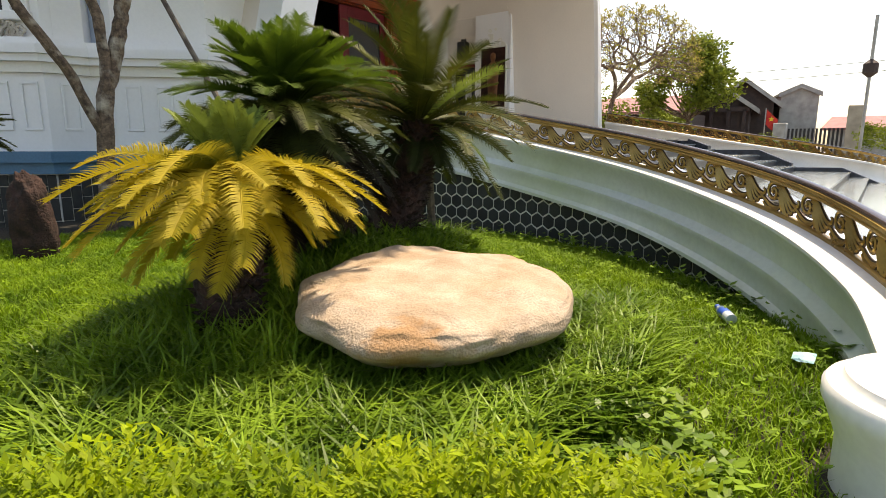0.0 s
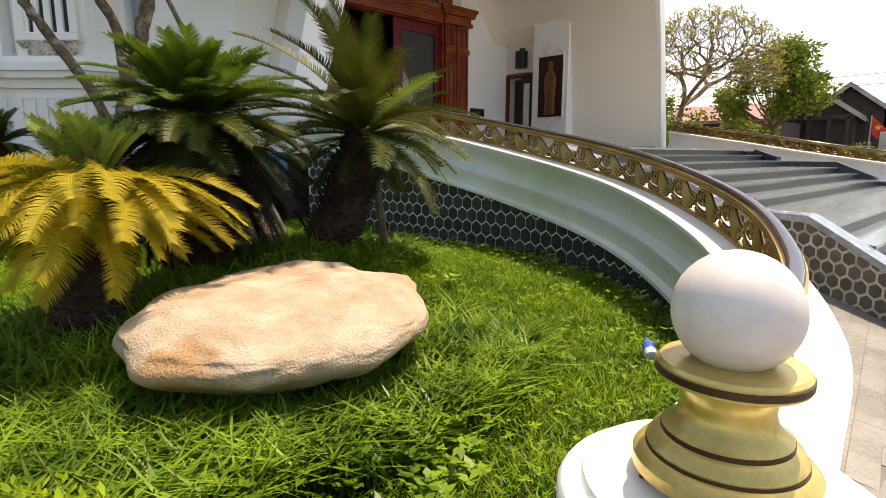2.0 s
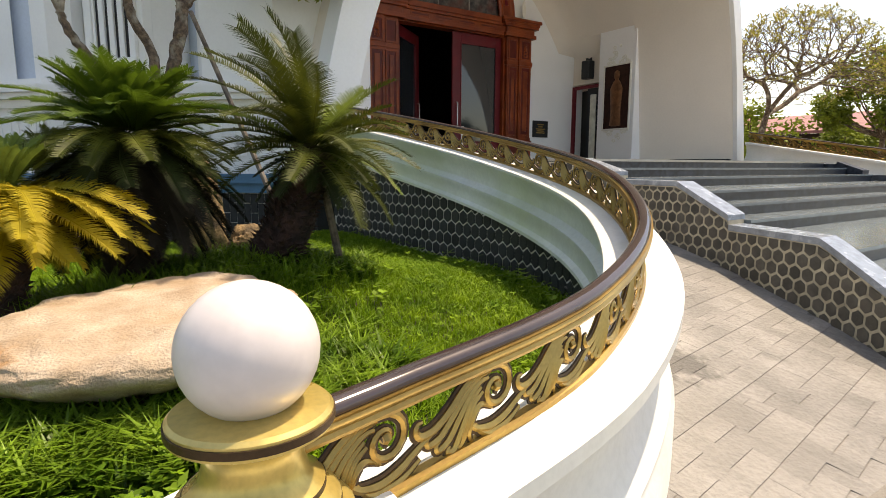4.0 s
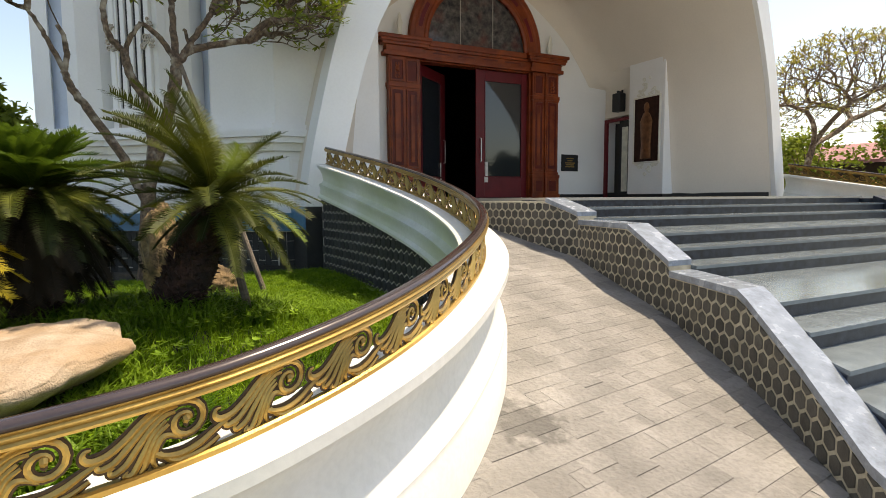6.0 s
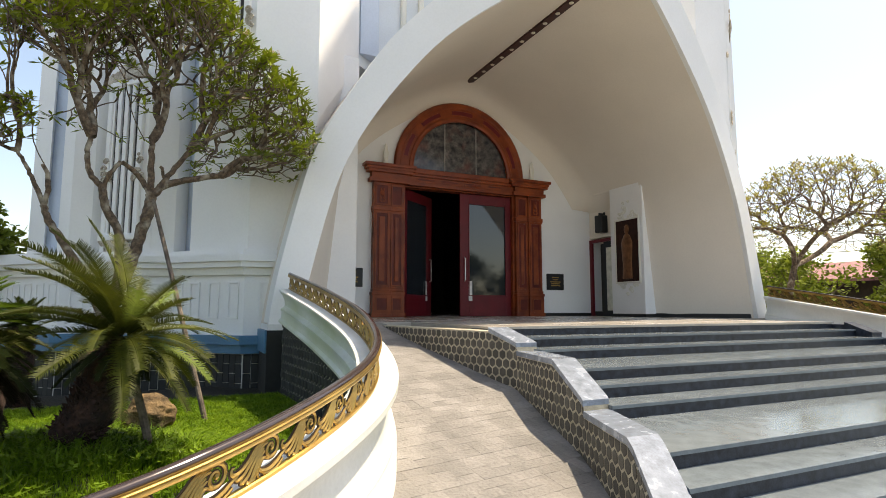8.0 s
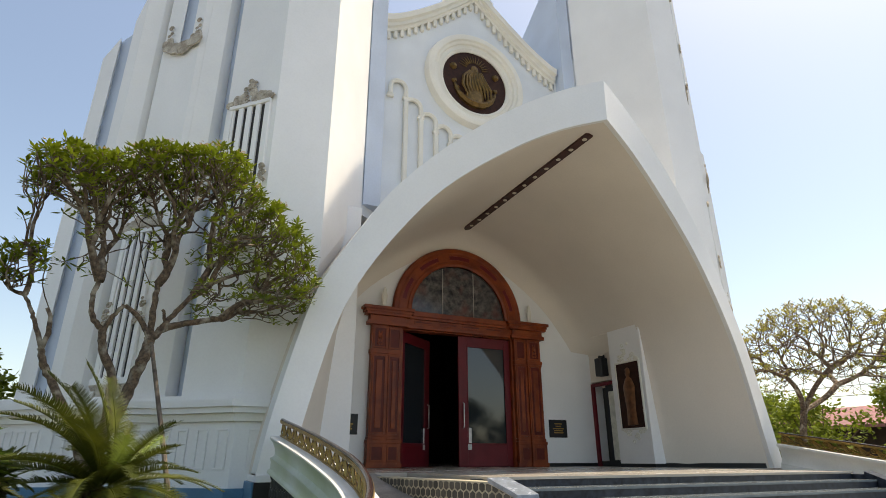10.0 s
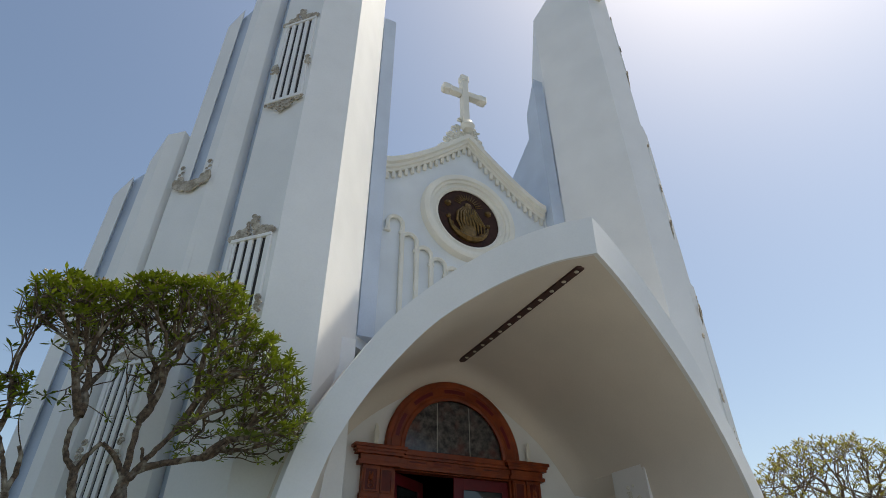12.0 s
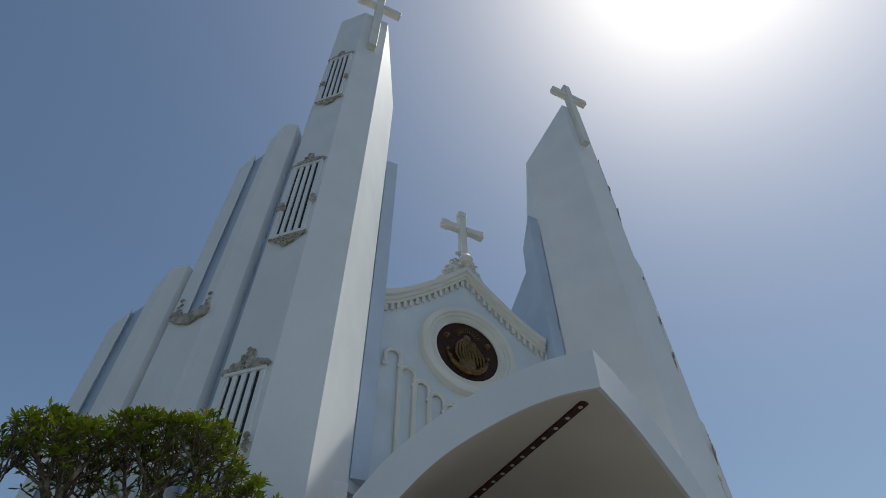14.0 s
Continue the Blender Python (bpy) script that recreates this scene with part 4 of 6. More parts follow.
# ---- porch sides: piers with relief panels, side doors ----
def porch_side(side):
    p = thing("porch_pier", (0 if side > 0 else 0.30, 0, 0), "white pier on the porch side with an inset dark relief panel", "pier", "porch piers", "structure")
    def put(name, g, m, label="", smooth=None):
        if side < 0:
            g.move(MIRROR)
        return part(name, g, m, p, label, smooth)
    put("pier_wall", G().box(4.42, 6.2, -2.66, -1.38, PAVE, 6.0), WHITE)
    put("pilaster", G().box(4.40, 6.1, -2.74, -2.66, 0.0, 6.0, 0.01), WHITE)
    put("recess_head", G().box(4.75, 6.2, -1.38, 0.0, 2.55, 3.9).box(4.42, 6.2, -1.38, 0.0, 3.9, 6.0), SOFFIT)
    put("side_door_frame", G().box(4.72, 4.80, -1.38, -1.26, 0, 2.5).box(4.72, 4.80, -0.12, 0.0, 0, 2.5).box(4.72, 4.80, -1.26, -0.12, 2.4, 2.5), DOORRED)
    put("side_door_leaf", G().box(4.80, 4.86, -1.26, -0.60, 0, 2.4).box(4.80, 4.86, -0.60, -0.12, 0, 0.15), BLACK)
    put("side_door_pane", G().box(4.775, 4.795, -0.98, -0.74, 0.18, 2.2), mat("pale_curtain", (0.72, 0.72, 0.62), 0.6, 0.1), "pale lit gap")
    # near-black slab stands in for the shade behind the side door
    put("side_room", G().box(5.2, 5.25, -1.1, 0, 0, 2.5), DARKIN)
    put("floor_band", G().box(4.40, 4.42, -2.66, -1.38, 0.0, 0.09).box(4.385, 4.80, -2.76, -2.66, 0, 0.09), BLACK)
    # relief panel: a plain draped shape on a dark field
    y0, y1, z0, z1 = -2.56, -1.64, 1.04, 2.88
    put("relief_field", G().box(4.385, 4.42, y0, y1, z0, z1, 0.006), BRONZE, "dark bronze relief panel")
    fg = G()
    fg.smooth = True
    fg.lathe([(0.02, 0.0), (0.20, 0.02), (0.17, 0.4), (0.20, 0.75), (0.22, 1.05), (0.12, 1.25), (0.06, 1.30), (0.10, 1.40), (0.085, 1.52), (0.02, 1.56)], (0, 0, 0), 14)
    fg.move(Matrix.Translation((4.38, -2.10, 1.10)) @ Matrix.Diagonal((0.28, 1.05, 1.05, 1)))
    put("relief_shape", fg, BRONZEHI, "plain draped relief shape", True)
    fr = G()
    for a, b, c, d in ((y0 - 0.05, y1 + 0.05, z1, z1 + 0.05), (y0 - 0.05, y1 + 0.05, z0 - 0.05, z0), (y0 - 0.05, y0, z0, z1), (y1, y1 + 0.05, z0, z1)):
        fr.box(4.37, 4.422, a, b, c, d, 0.008)
    put("panel_frame", fr, CREAM)
    rnd = random.Random(7)
    for (zb, up) in ((z1 + 0.05, 1), (z0 - 0.05, -1)):
        og = G()
        og.smooth = True
        for k in range(26):
            u = rnd.uniform(-1, 1)
            hh = (1 - abs(u)) ** 1.3 * (0.75 if up > 0 else 0.42)
            v = rnd.uniform(0, 1) * hh
            r = rnd.uniform(0.04, 0.07)
            yy = -2.10 + u * 0.46
            pts = [(4.41, yy + r * (1 - i / 12) * math.cos(i * 0.8), zb + up * v + r * (1 - i / 12) * math.sin(i * 0.8)) for i in range(10)]
            og.tube(pts, 0.016, 5)
        put("scroll_ornament", og, CREAM, "cream plaster scroll ornament")
    return p


porch_side(1)
porch_side(-1)

# wall plaque, loudspeaker, ceiling lamp strip
plq = thing("wall_plaque", (3.29, -0.03, 1.09), "black wall plaque with small gilded lettering on the facade", "plaque")
part("plate", G().box(-0.33, 0.33, 0.0, 0.03, -0.26, 0.26, 0.006), BLACK, plq)
for k, (w, z) in enumerate(((0.14, 0.14), (0.10, 0.07), (0.20, 0.0), (0.16, -0.06), (0.18, -0.12))):
    part("text_bar", G().box(-w, w, -0.004, 0.0, z - 0.015, z + 0.015), GOLD, plq)
plq2 = copy_thing(plq, Matrix.Translation((-3.45, -0.03, 1.08)))
plq2["label"] = "black wall plaque on the far side of the portal"
spk = thing("loudspeaker", (4.62, -0.75, 2.95), "black wall-mounted loudspeaker in the porch recess", "loudspeaker")
part("cabinet", G().box(-0.16, 0.12, -0.16, 0.16, -0.28, 0.28, 0.02), BLACK, spk)
part("bracket", G().box(0.10, 0.16, -0.03, 0.03, -0.05, 0.40).box(-0.1, 0.14, -0.02, 0.02, 0.28, 0.36), BLACK, spk)
TRACKBROWN = mat("dark_red_brown_timber", (0.07, 0.022, 0.016), 0.5, 0.2, 5, 50, 0.1)
lamp = thing("ceiling_light_track", (0, 0, 7.02), "brown timber track with recessed lamps along the vault ridge", "ceiling light")
part("track", G().box(-0.11, 0.11, -6.45, -0.2, 0.0, 0.12, 0.01), TRACKBROWN, lamp, "dark brown track")
for k in range(12):
    part("lamp_lens", G().lathe([(0.01, -0.014), (0.05, -0.012), (0.058, 0.0)], (0, -6.28 + 0.5 * k, 0.0), 14), mat("lamp_lens", (0.75, 0.70, 0.58), 0.3, 0.1) if k == 0 else bpy.data.materials["lamp_lens"], lamp, "yellowish lamp lens")


# ---- tower details ----
def ornament(g, rnd, w, h, n, r=0.05):
    """Curly plaster ornament inside a peaked outline, in x (across) and z (up), proud of y = 0."""
    for k in range(n):
        u = rnd.uniform(-1, 1)
        v = rnd.uniform(0, 1) * (1 - abs(u)) ** 0.8
        rr = rnd.uniform(0.6, 1.3) * r
        pts = [(u * w + rr * (1 - i / 12) * math.cos(i * 0.85), -0.03, v * h + rr * (1 - i / 12) * math.sin(i * 0.85)) for i in range(9)]
        g.tube(pts, rr * 0.32, 5)


def face_matrix(p, q, z):
    """Frame on a vertical wall from plan point p to q: x along, -y outward."""
    d = Vector((q[0] - p[0], q[1] - p[1], 0)).normalized()
    return Matrix(((d.x, -d.y, 0, (p[0] + q[0]) / 2), (d.y, d.x, 0, (p[1] + q[1]) / 2), (0, 0, 1, z), (0, 0, 0, 1)))


def louvre(parent, side, p, q, z0, z1, w, seed):
    m = face_matrix(p, q, 0)
    rnd = random.Random(seed)
    def put(name, g, mt, par, label=""):
        g.move(m)
        if side > 0:
            g.move(MIRROR)
        return part(name, g, mt, par, label)
    fr = G().box(-w / 2 - 0.09, -w / 2, -0.07, 0.02, z0, z1, 0.012).box(w / 2, w / 2 + 0.09, -0.07, 0.02, z0, z1, 0.012).box(-w / 2 - 0.09, w / 2 + 0.09, -0.08, 0.02, z1, z1 + 0.10, 0.012).box(-w / 2 - 0.12, w / 2 + 0.12, -0.12, 0.02, z0 - 0.12, z0, 0.012)
    lv = put("louvre", fr, WHITE, parent, "white louvred slot with plaster ornament")
    # near-black sheet behind the bars paints the shade inside the slot
    put("shadow_slot", G().box(-w / 2, w / 2, -0.012, 0.01, z0, z1), mat("slot_shade", (0.035, 0.033, 0.035), 0.8, 0.1) if "slot_shade" not in bpy.data.materials else bpy.data.materials["slot_shade"], lv)
    for k in range(3):
        x = -w / 2 + w * (k + 1) / 4
        put("mullion", G().box(x - w * 0.072, x + w * 0.072, -0.06, 0.0, z0, z1, 0.01), WHITE, lv)
    for e in (-1, 1):
        put("mullion", G().box(min(e * w * 0.43, e * w * 0.5), max(e * w * 0.43, e * w * 0.5), -0.05, 0.0, z0, z1, 0.008), WHITE, lv)
    og = G()
    ornament(og, rnd, w * 0.30, 0.78, 26, 0.07)
    ornament(og, rnd, w * 0.66, 0.30, 34, 0.075)
    og.v = [(x, y - 0.03, z + z1 + 0.12) for x, y, z in og.v]
    put("crest_ornament", og, PLASTERORN, lv, "cream scroll crest")
    og = G()
    ornament(og, rnd, w * 0.62, 0.42, 34, 0.075)
    og.v = [(x, y - 0.05, z0 - 0.10 - z) for x, y, z in og.v]
    put("foot_ornament", og, PLASTERORN, lv, "cream scroll foot")
    for s in (-1, 1):
        og = G()
        ornament(og, rnd, 0.12, 0.5, 12, 0.06)
        zc = z0 + (z1 - z0) * 0.35
        og.v = [(x + s * (w / 2 + 0.06), y - 0.05, z + zc) for x, y, z in og.v]
        put("side_ornament", og, PLASTERORN, lv)


def cross(name, at, h, w, depth, t, mt, parent=None, label="", lobes=0.0, bar=0.62):
    g = G()
    g.box(-t / 2, t / 2, -depth / 2, depth / 2, 0, h, 0.02)
    g.box(-w / 2, -t / 2, -depth / 2, depth / 2, h * bar, h * bar + t, 0.02).box(t / 2, w / 2, -depth / 2, depth / 2, h * bar, h * bar + t, 0.02)
    if lobes:
        for x, z in ((-w / 2, h * bar + t / 2), (w / 2, h * bar + t / 2), (0, h)):
            g.box(x - lobes, x + lobes, -depth / 2 - 0.03, depth / 2 + 0.03, z - lobes, z + lobes, 0.05)
    g.move(Matrix.Translation(at))
    return part(name, g, mt, parent, label)


def tower_trim(tw, side):
    for z0, z1, lw in ((4.5, 7.5, 0.92), (12.25, 15.7, 0.92), (20.4, 24.15, 0.90)):
        louvre(tw, side, (-7.47, -3.146), (-6.52, -4.1), z0, z1, lw, 11)
    louvre(tw, side, (-9.075, -2.115), (-8.29, -2.9), 1.65, 4.6, 0.72, 17)
    # base mouldings round the shaft and its neighbours
    outline = [(-10.9, -0.7), (-9.66, -2.03), (-9.14, -2.1), (-8.32, -2.93), (-7.76, -2.96), (-7.48, -3.2), (-6.54, -4.13), (-5.85, -4.13)]
    def band(name, z0, z1, off, mt, label=""):
        g = G()
        rings = []
        for i, (x, y) in enumerate(outline):
            a, b = outline[max(i - 1, 0)], outline[min(i + 1, len(outline) - 1)]
            d = Vector((b[0] - a[0], b[1] - a[1])).normalized()
            nx, ny = d.y, -d.x
            rings.append([(x - nx * 0.4, y - ny * 0.4, z0), (x + nx * off, y + ny * off, z0), (x + nx * off, y + ny * off, z1), (x - nx * 0.4, y - ny * 0.4, z1)])
        g.rings(rings, True, True)
        if side > 0:
            g.move(MIRROR)
        part(name, g, mt, tw, label)
    band("plinth_wall", -0.24, 0.86, 0.04, WHITE)
    band("base_moulding", 1.08, 1.20, 0.27, WHITE)
    band("base_moulding", 0.98, 1.08, 0.20, WHITE)
    band("base_moulding", 0.84, 0.98, 0.12, CREAM)
    band("base_moulding", 1.20, 1.30, 0.14, WHITE)
    band("teal_band", -0.40, -0.24, 0.18, TEAL, "blue-green painted band")
    band("teal_band", -0.56, -0.40, 0.10, TEAL)
    band("dark_base", PAVE, -0.56, 0.02, GROUTPALE)
    # small recessed panels on the plinth
    for i in range(len(outline) - 1):
        p, q = outline[i], outline[i + 1]
        L = math.hypot(q[0] - p[0], q[1] - p[1])
        m = face_matrix(p, q, 0)
        g = G()
        n = max(1, int(L / 0.36))
        for k in range(n):
            x = -L / 2 + L * (k + 0.5) / n
            molding_frame(g, x - 0.12, x + 0.12, 0.05, 0.72, -0.042, 0.022, 0.035)
        g.move(m)
        if side > 0:
            g.move(MIRROR)
        part("plinth_panel", g, WHITE, tw)
        # dark tiles below
        tg = G()
        rows, cols = 3, max(2, round(L / 0.135))
        for r in range(rows):
            for c in range(cols):
                w = L / cols
                x = -L / 2 + w * c
                zt = -0.575 - 0.34 * r + (0.17 if c % 2 else 0)
                tg.box(x + 0.006, x + w - 0.006, -0.034, -0.018, max(zt - 0.328, PAVE), min(zt, -0.575))
        tg.move(m)
        if side > 0:
            tg.move(MIRROR)
        tagged(part("base_tiles", tg, HEX, tw, "dark upright glazed tiles"), kind="stuff")
    cr = cross("roof_cross", (-5.92, -4.22, 25.2), 6.3, 2.3, 0.36, 0.40, CREAM, None, bar=0.78)
    if side > 0:
        cr.data.transform(MIRROR)
        cr.data.flip_normals()
    cr.parent = tw
    # spare ornament on the lower fin
    og = G()
    ornament(og, random.Random(3), 0.5, 0.32, 60, 0.075)
    for k in range(16):
        og.tube([(-0.5 + k / 15 + 0.07 * (1 - i / 12) * math.cos(i * 0.85 + k), -0.03, 0.02 + 0.07 * (1 - i / 12) * math.sin(i * 0.85 + k)) for i in range(9)], 0.025, 5)
    og.v = [(x, y, -z) for x, y, z in og.v]
    for e in (-0.42, 0.42):
        up = G()
        ornament(up, random.Random(9), 0.13, 0.62, 26, 0.065)
        og.add([(x + e, y, z) for x, y, z in up.v], up.f)
    og.move(Matrix.Translation((-8.66, -2.58, 9.45)) @ Matrix.Rotation(radians(-45), 4, "Z"))
    if side > 0:
        og.move(MIRROR)
    part("fin_ornament", og, PLASTERORN, tw, "cream scroll ornament")


tower_trim(tower_left, -1)
tower_trim(tower_right, 1)

# ---- gable details ----
gt2 = G()
rings = []
for i in range(41):
    x = -3.24 + 6.48 * i / 40
    z = gable_top(x)
    rings.append([(x, GY + 0.3, z - 0.46), (x, GY - 0.12, z - 0.46), (x, GY - 0.14, z - 0.36), (x, GY - 0.22, z - 0.33), (x, GY - 0.22, z - 0.20), (x, GY - 0.32, z - 0.15), (x, GY - 0.34, z + 0.06), (x, GY + 0.3, z + 0.10)])
gt2.rings(rings, True, True)
part("gable_cornice", gt2, CREAM, gable, "cream curved gable cornice")
for i in range(28):
    x = -3.12 + 6.24 * i / 27
    z = gable_top(x)
    part("dentil", G().box(x - 0.065, x + 0.065, GY - 0.11, GY, z - 0.72, z - 0.44, 0.02), CREAM, gable)
RZ = 12.05
ring_prof = [(1.20, 0.0), (1.20, -0.06), (1.30, -0.12), (1.34, -0.09), (1.44, -0.09), (1.46, -0.16), (1.54, -0.18), (1.58, -0.24), (1.70, -0.26), (1.78, -0.22), (1.82, -0.10), (1.84, 0.0)]
rg = G()
rg.smooth = True
rg.rings([[(r * math.cos(2 * math.pi * i / 56), GY + y, RZ + r * math.sin(2 * math.pi * i / 56)) for r, y in ring_prof] for i in range(57)], False, False, False)
part("roundel_ring", rg, CREAM, gable, "cream round moulding")
dg = G()
dg.add([(0, GY - 0.01, RZ)] + [(1.23 * math.cos(2 * math.pi * i / 48), GY - 0.01, RZ + 1.23 * math.sin(2 * math.pi * i / 48)) for i in range(48)], [(0, i + 1, (i + 1) % 48 + 1) for i in range(48)])
part("roundel_disc", dg, BRONZE, gable, "dark bronze round relief")
rel = G()
rel.smooth = True
rel.lathe([(0.02, 0), (0.30, 0.02), (0.34, 0.35), (0.28, 0.65), (0.34, 0.9), (0.20, 1.15), (0.10, 1.2), (0.15, 1.32), (0.13, 1.48), (0.02, 1.54)], (0, 0, 0), 16)
rel.move(Matrix.Translation((0, GY - 0.02, RZ - 0.85)) @ Matrix.Diagonal((1.0, 0.35, 1.0, 1)))
for k in range(14):
    a = math.pi * (0.08 + 0.84 * k / 13)
    rel.tube([(0.30 * math.cos(a), GY - 0.02, RZ + 0.5 + 0.30 * math.sin(a)), (0.60 * math.cos(a), GY - 0.03, RZ + 0.5 + 0.58 * math.sin(a))], [0.025, 0.008], 5)
for k in range(9):
    a = math.pi * (1.05 + 0.9 * k / 8)
    rel.lathe([(0.01, -0.1), (0.1, -0.04), (0.1, 0.04), (0.01, 0.1)], (0.78 * math.cos(a), GY - 0.0, RZ + 0.78 * math.sin(a)), 8)
for s in (-1, 1):
    rel.lathe([(0.01, -0.14), (0.13, -0.05), (0.13, 0.05), (0.01, 0.14)], (s * 0.8, GY - 0.0, RZ + 0.45), 8)
rel.tube([(0.78 * math.cos(a), GY - 0.04, RZ - 0.08 + 0.80 * math.sin(a)) for a in [math.pi * (1.02 + 0.94 * k / 16) for k in range(17)]], [0.02 + 0.12 * math.sin(math.pi * k / 16) for k in range(17)], 6)
for k in range(9):
    x0 = -0.46 + 0.11 * k
    rel.tube([(x0 * 0.5, GY - 0.10, RZ + 0.40), (x0 * 0.9 - 0.06, GY - 0.14, RZ + 0.10), (x0 * 1.2 + 0.05, GY - 0.13, RZ - 0.25), (x0 + 0.16, GY - 0.08, RZ - 0.58)], [0.03, 0.05, 0.05, 0.02], 5)
part("roundel_relief", rel, mat("old_gold_relief", (0.22, 0.13, 0.04), 0.4, 0.25, 8, 60, 0.1, metal=0.6), gable, "plain gilded relief shape", True)
# blind arcade stepping down under the curved edge
for s in (-1, 1):
    for k in range(5):
        x = s * (2.73 - 0.51 * k)
        zt = (10.98, 10.42, 10.04, 9.74, 9.52)[k]
        cg = G()
        cg.smooth = True
        xm = x - s * 0.255
        foot = max(vault_top(xm - 0.1), vault_top(xm + 0.1)) - 0.1
        cg.box(xm - 0.07, xm + 0.07, GY - 0.14, GY, foot, zt - 0.40, 0.02)
        pts = [(x - 0.255, GY - 0.05, zt - 0.3)] + [(x - 0.255 * math.cos(math.pi * i / 10), GY - 0.05, zt + 0.255 * math.sin(math.pi * i / 10)) for i in range(11)] + [(x + 0.255, GY - 0.05, zt - 0.3)]
        cg.tube([(px, GY - 0.07, pz) for px, _, pz in pts], 0.075, 6)
        cg.box(xm - 0.11, xm + 0.11, GY - 0.12, GY, zt - 0.40, zt - 0.28, 0.02)
        if k == 0:
            cg.box(x + s * 0.255 - 0.11, x + s * 0.255 + 0.11, GY - 0.12, GY, zt - 0.40, zt - 0.28, 0.02)
        part("blind_arch", cg, CREAM, gable, "", False)
# crest and cross on the peak
rc = random.Random(5)
cg = G()
cg.smooth = True
for k in range(60):
    u = rc.uniform(-1, 1)
    v = rc.uniform(0, 1) ** 1.2 * (1 - abs(u)) * 1.45
    zb = gable_top(u * 1.25) + 0.05
    r = rc.uniform(0.09, 0.16)
    pts = [(u * 1.25 + r * (1 - i / 12) * math.cos(i * 0.85), GY - 0.05 + rc.uniform(-0.05, 0.05), zb + v + r * (1 - i / 12) * math.sin(i * 0.85)) for i in range(9)]
    cg.tube(pts, 0.05, 5)
cg.lathe([(0.02, -0.28), (0.2, -0.2), (0.28, 0), (0.2, 0.2), (0.02, 0.28)], (0, GY - 0.25, 16.42), 16)
part("crest_ornament", cg, CREAM, gable, "cream scroll crest")
cross("gable_cross", (0, GY - 0.05, 16.6), 2.8, 1.62, 0.28, 0.30, CREAM, gable, "cream stone cross", 0.19)


# ---- plants ----
def raw_mesh(name, verts, faces, material, smooth=False):
    me = bpy.data.meshes.new(name)
    me.from_pydata(verts, [], faces)
    me.materials.append(material)
    if smooth:
        for p in me.polygons:
            p.use_smooth = True
    return me


BOULDER = Vector((-9.25, -10.72, -0.86))


def boulder_r(a):
    def lobe(c, w):
        d = (a - c + math.pi) % (2 * math.pi) - math.pi
        return math.exp(-(d / w) ** 2)
    return 0.655 + 0.20 * lobe(0.9, 0.42) + 0.06 * lobe(0.1, 0.3) + 0.06 * lobe(-2.75, 0.5) - 0.03 * lobe(-0.6, 0.3) - 0.05 * lobe(-2.0, 0.2) + 0.015 * math.cos(9 * a)


def in_lawn(x, y):
    if y < -12.5 or y > -4.3:
        return False
    if x > lawn_east(y) - 0.02:
        return False
    if (x + 9.25) ** 2 + (y + 12.6) ** 2 < 0.33 ** 2:
        return False
    d = Vector((x - BOULDER.x, y - BOULDER.y))
    return d.length > boulder_r(math.atan2(d.y, d.x)) - 0.12


def blades(n, area, hmin, hmax, width, rnd, keep, lean=0.6, tuft=1):
    """Bent tapering grass blades, three triangles and more each."""
    v, f = [], []
    made = 0
    while made < n:
        cx, cy = rnd.uniform(area[0], area[1]), rnd.uniform(area[2], area[3])
        if not keep(cx, cy):
            made += 0.2
            continue
        for _ in range(tuft):
            x, y = cx + rnd.gauss(0, 0.02), cy + rnd.gauss(0, 0.02)
            z = lawn_z(x, y) - 0.01
            h = rnd.uniform(hmin, hmax)
            a = rnd.uniform(0, 2 * math.pi)
            l = h * lean * rnd.uniform(0.2, 1.3)
            dx, dy = math.cos(a), math.sin(a)
            sx, sy = -dy * width * rnd.uniform(0.6, 1.3), dx * width * rnd.uniform(0.6, 1.3)
            o = len(v)
            v += [(x - sx, y - sy, z), (x + sx, y + sy, z), (x + dx * l * 0.3 + sx * 0.8, y + dy * l * 0.3 + sy * 0.8, z + h * 0.6), (x + dx * l * 0.3 - sx * 0.8, y + dy * l * 0.3 - sy * 0.8, z + h * 0.6), (x + dx * l, y + dy * l, z + h * rnd.uniform(0.75, 1.0))]
            f += [(o, o + 1, o + 2, o + 3), (o + 3, o + 2, o + 4)]
            made += 1
    return v, f


def coarse(x, y):
    """Stretch of long coarse grass in front of the yellowed cycad and round the boulder's foot."""
    return (x + 10.0) ** 2 / 0.85 + (y + 10.75) ** 2 / 0.75 < 1.0 or (x + 9.05) ** 2 / 0.75 + (y + 11.25) ** 2 / 0.16 < 1.0


rnd = random.Random(21)
v, f = blades(275000, (-12.6, -5.7, -12.5, -5.2), 0.03, 0.10, 0.0038, rnd, lambda x, y: in_lawn(x, y) and not (coarse(x, y) and rnd.random() < 0.8), 0.9, 3)
tagged(new("grass", raw_mesh("grass", v, f, GRASS)), "short bright green lawn grass", "grass", kind="stuff")
v, f = blades(42000, (-17.0, -12.5, -12.5, -4.5), 0.06, 0.16, 0.009, rnd, in_lawn, 0.9, 3)
tagged(new("grass", raw_mesh("grass", v, f, GRASS)), "short lawn grass at the far side of the bed", "grass", kind="stuff")


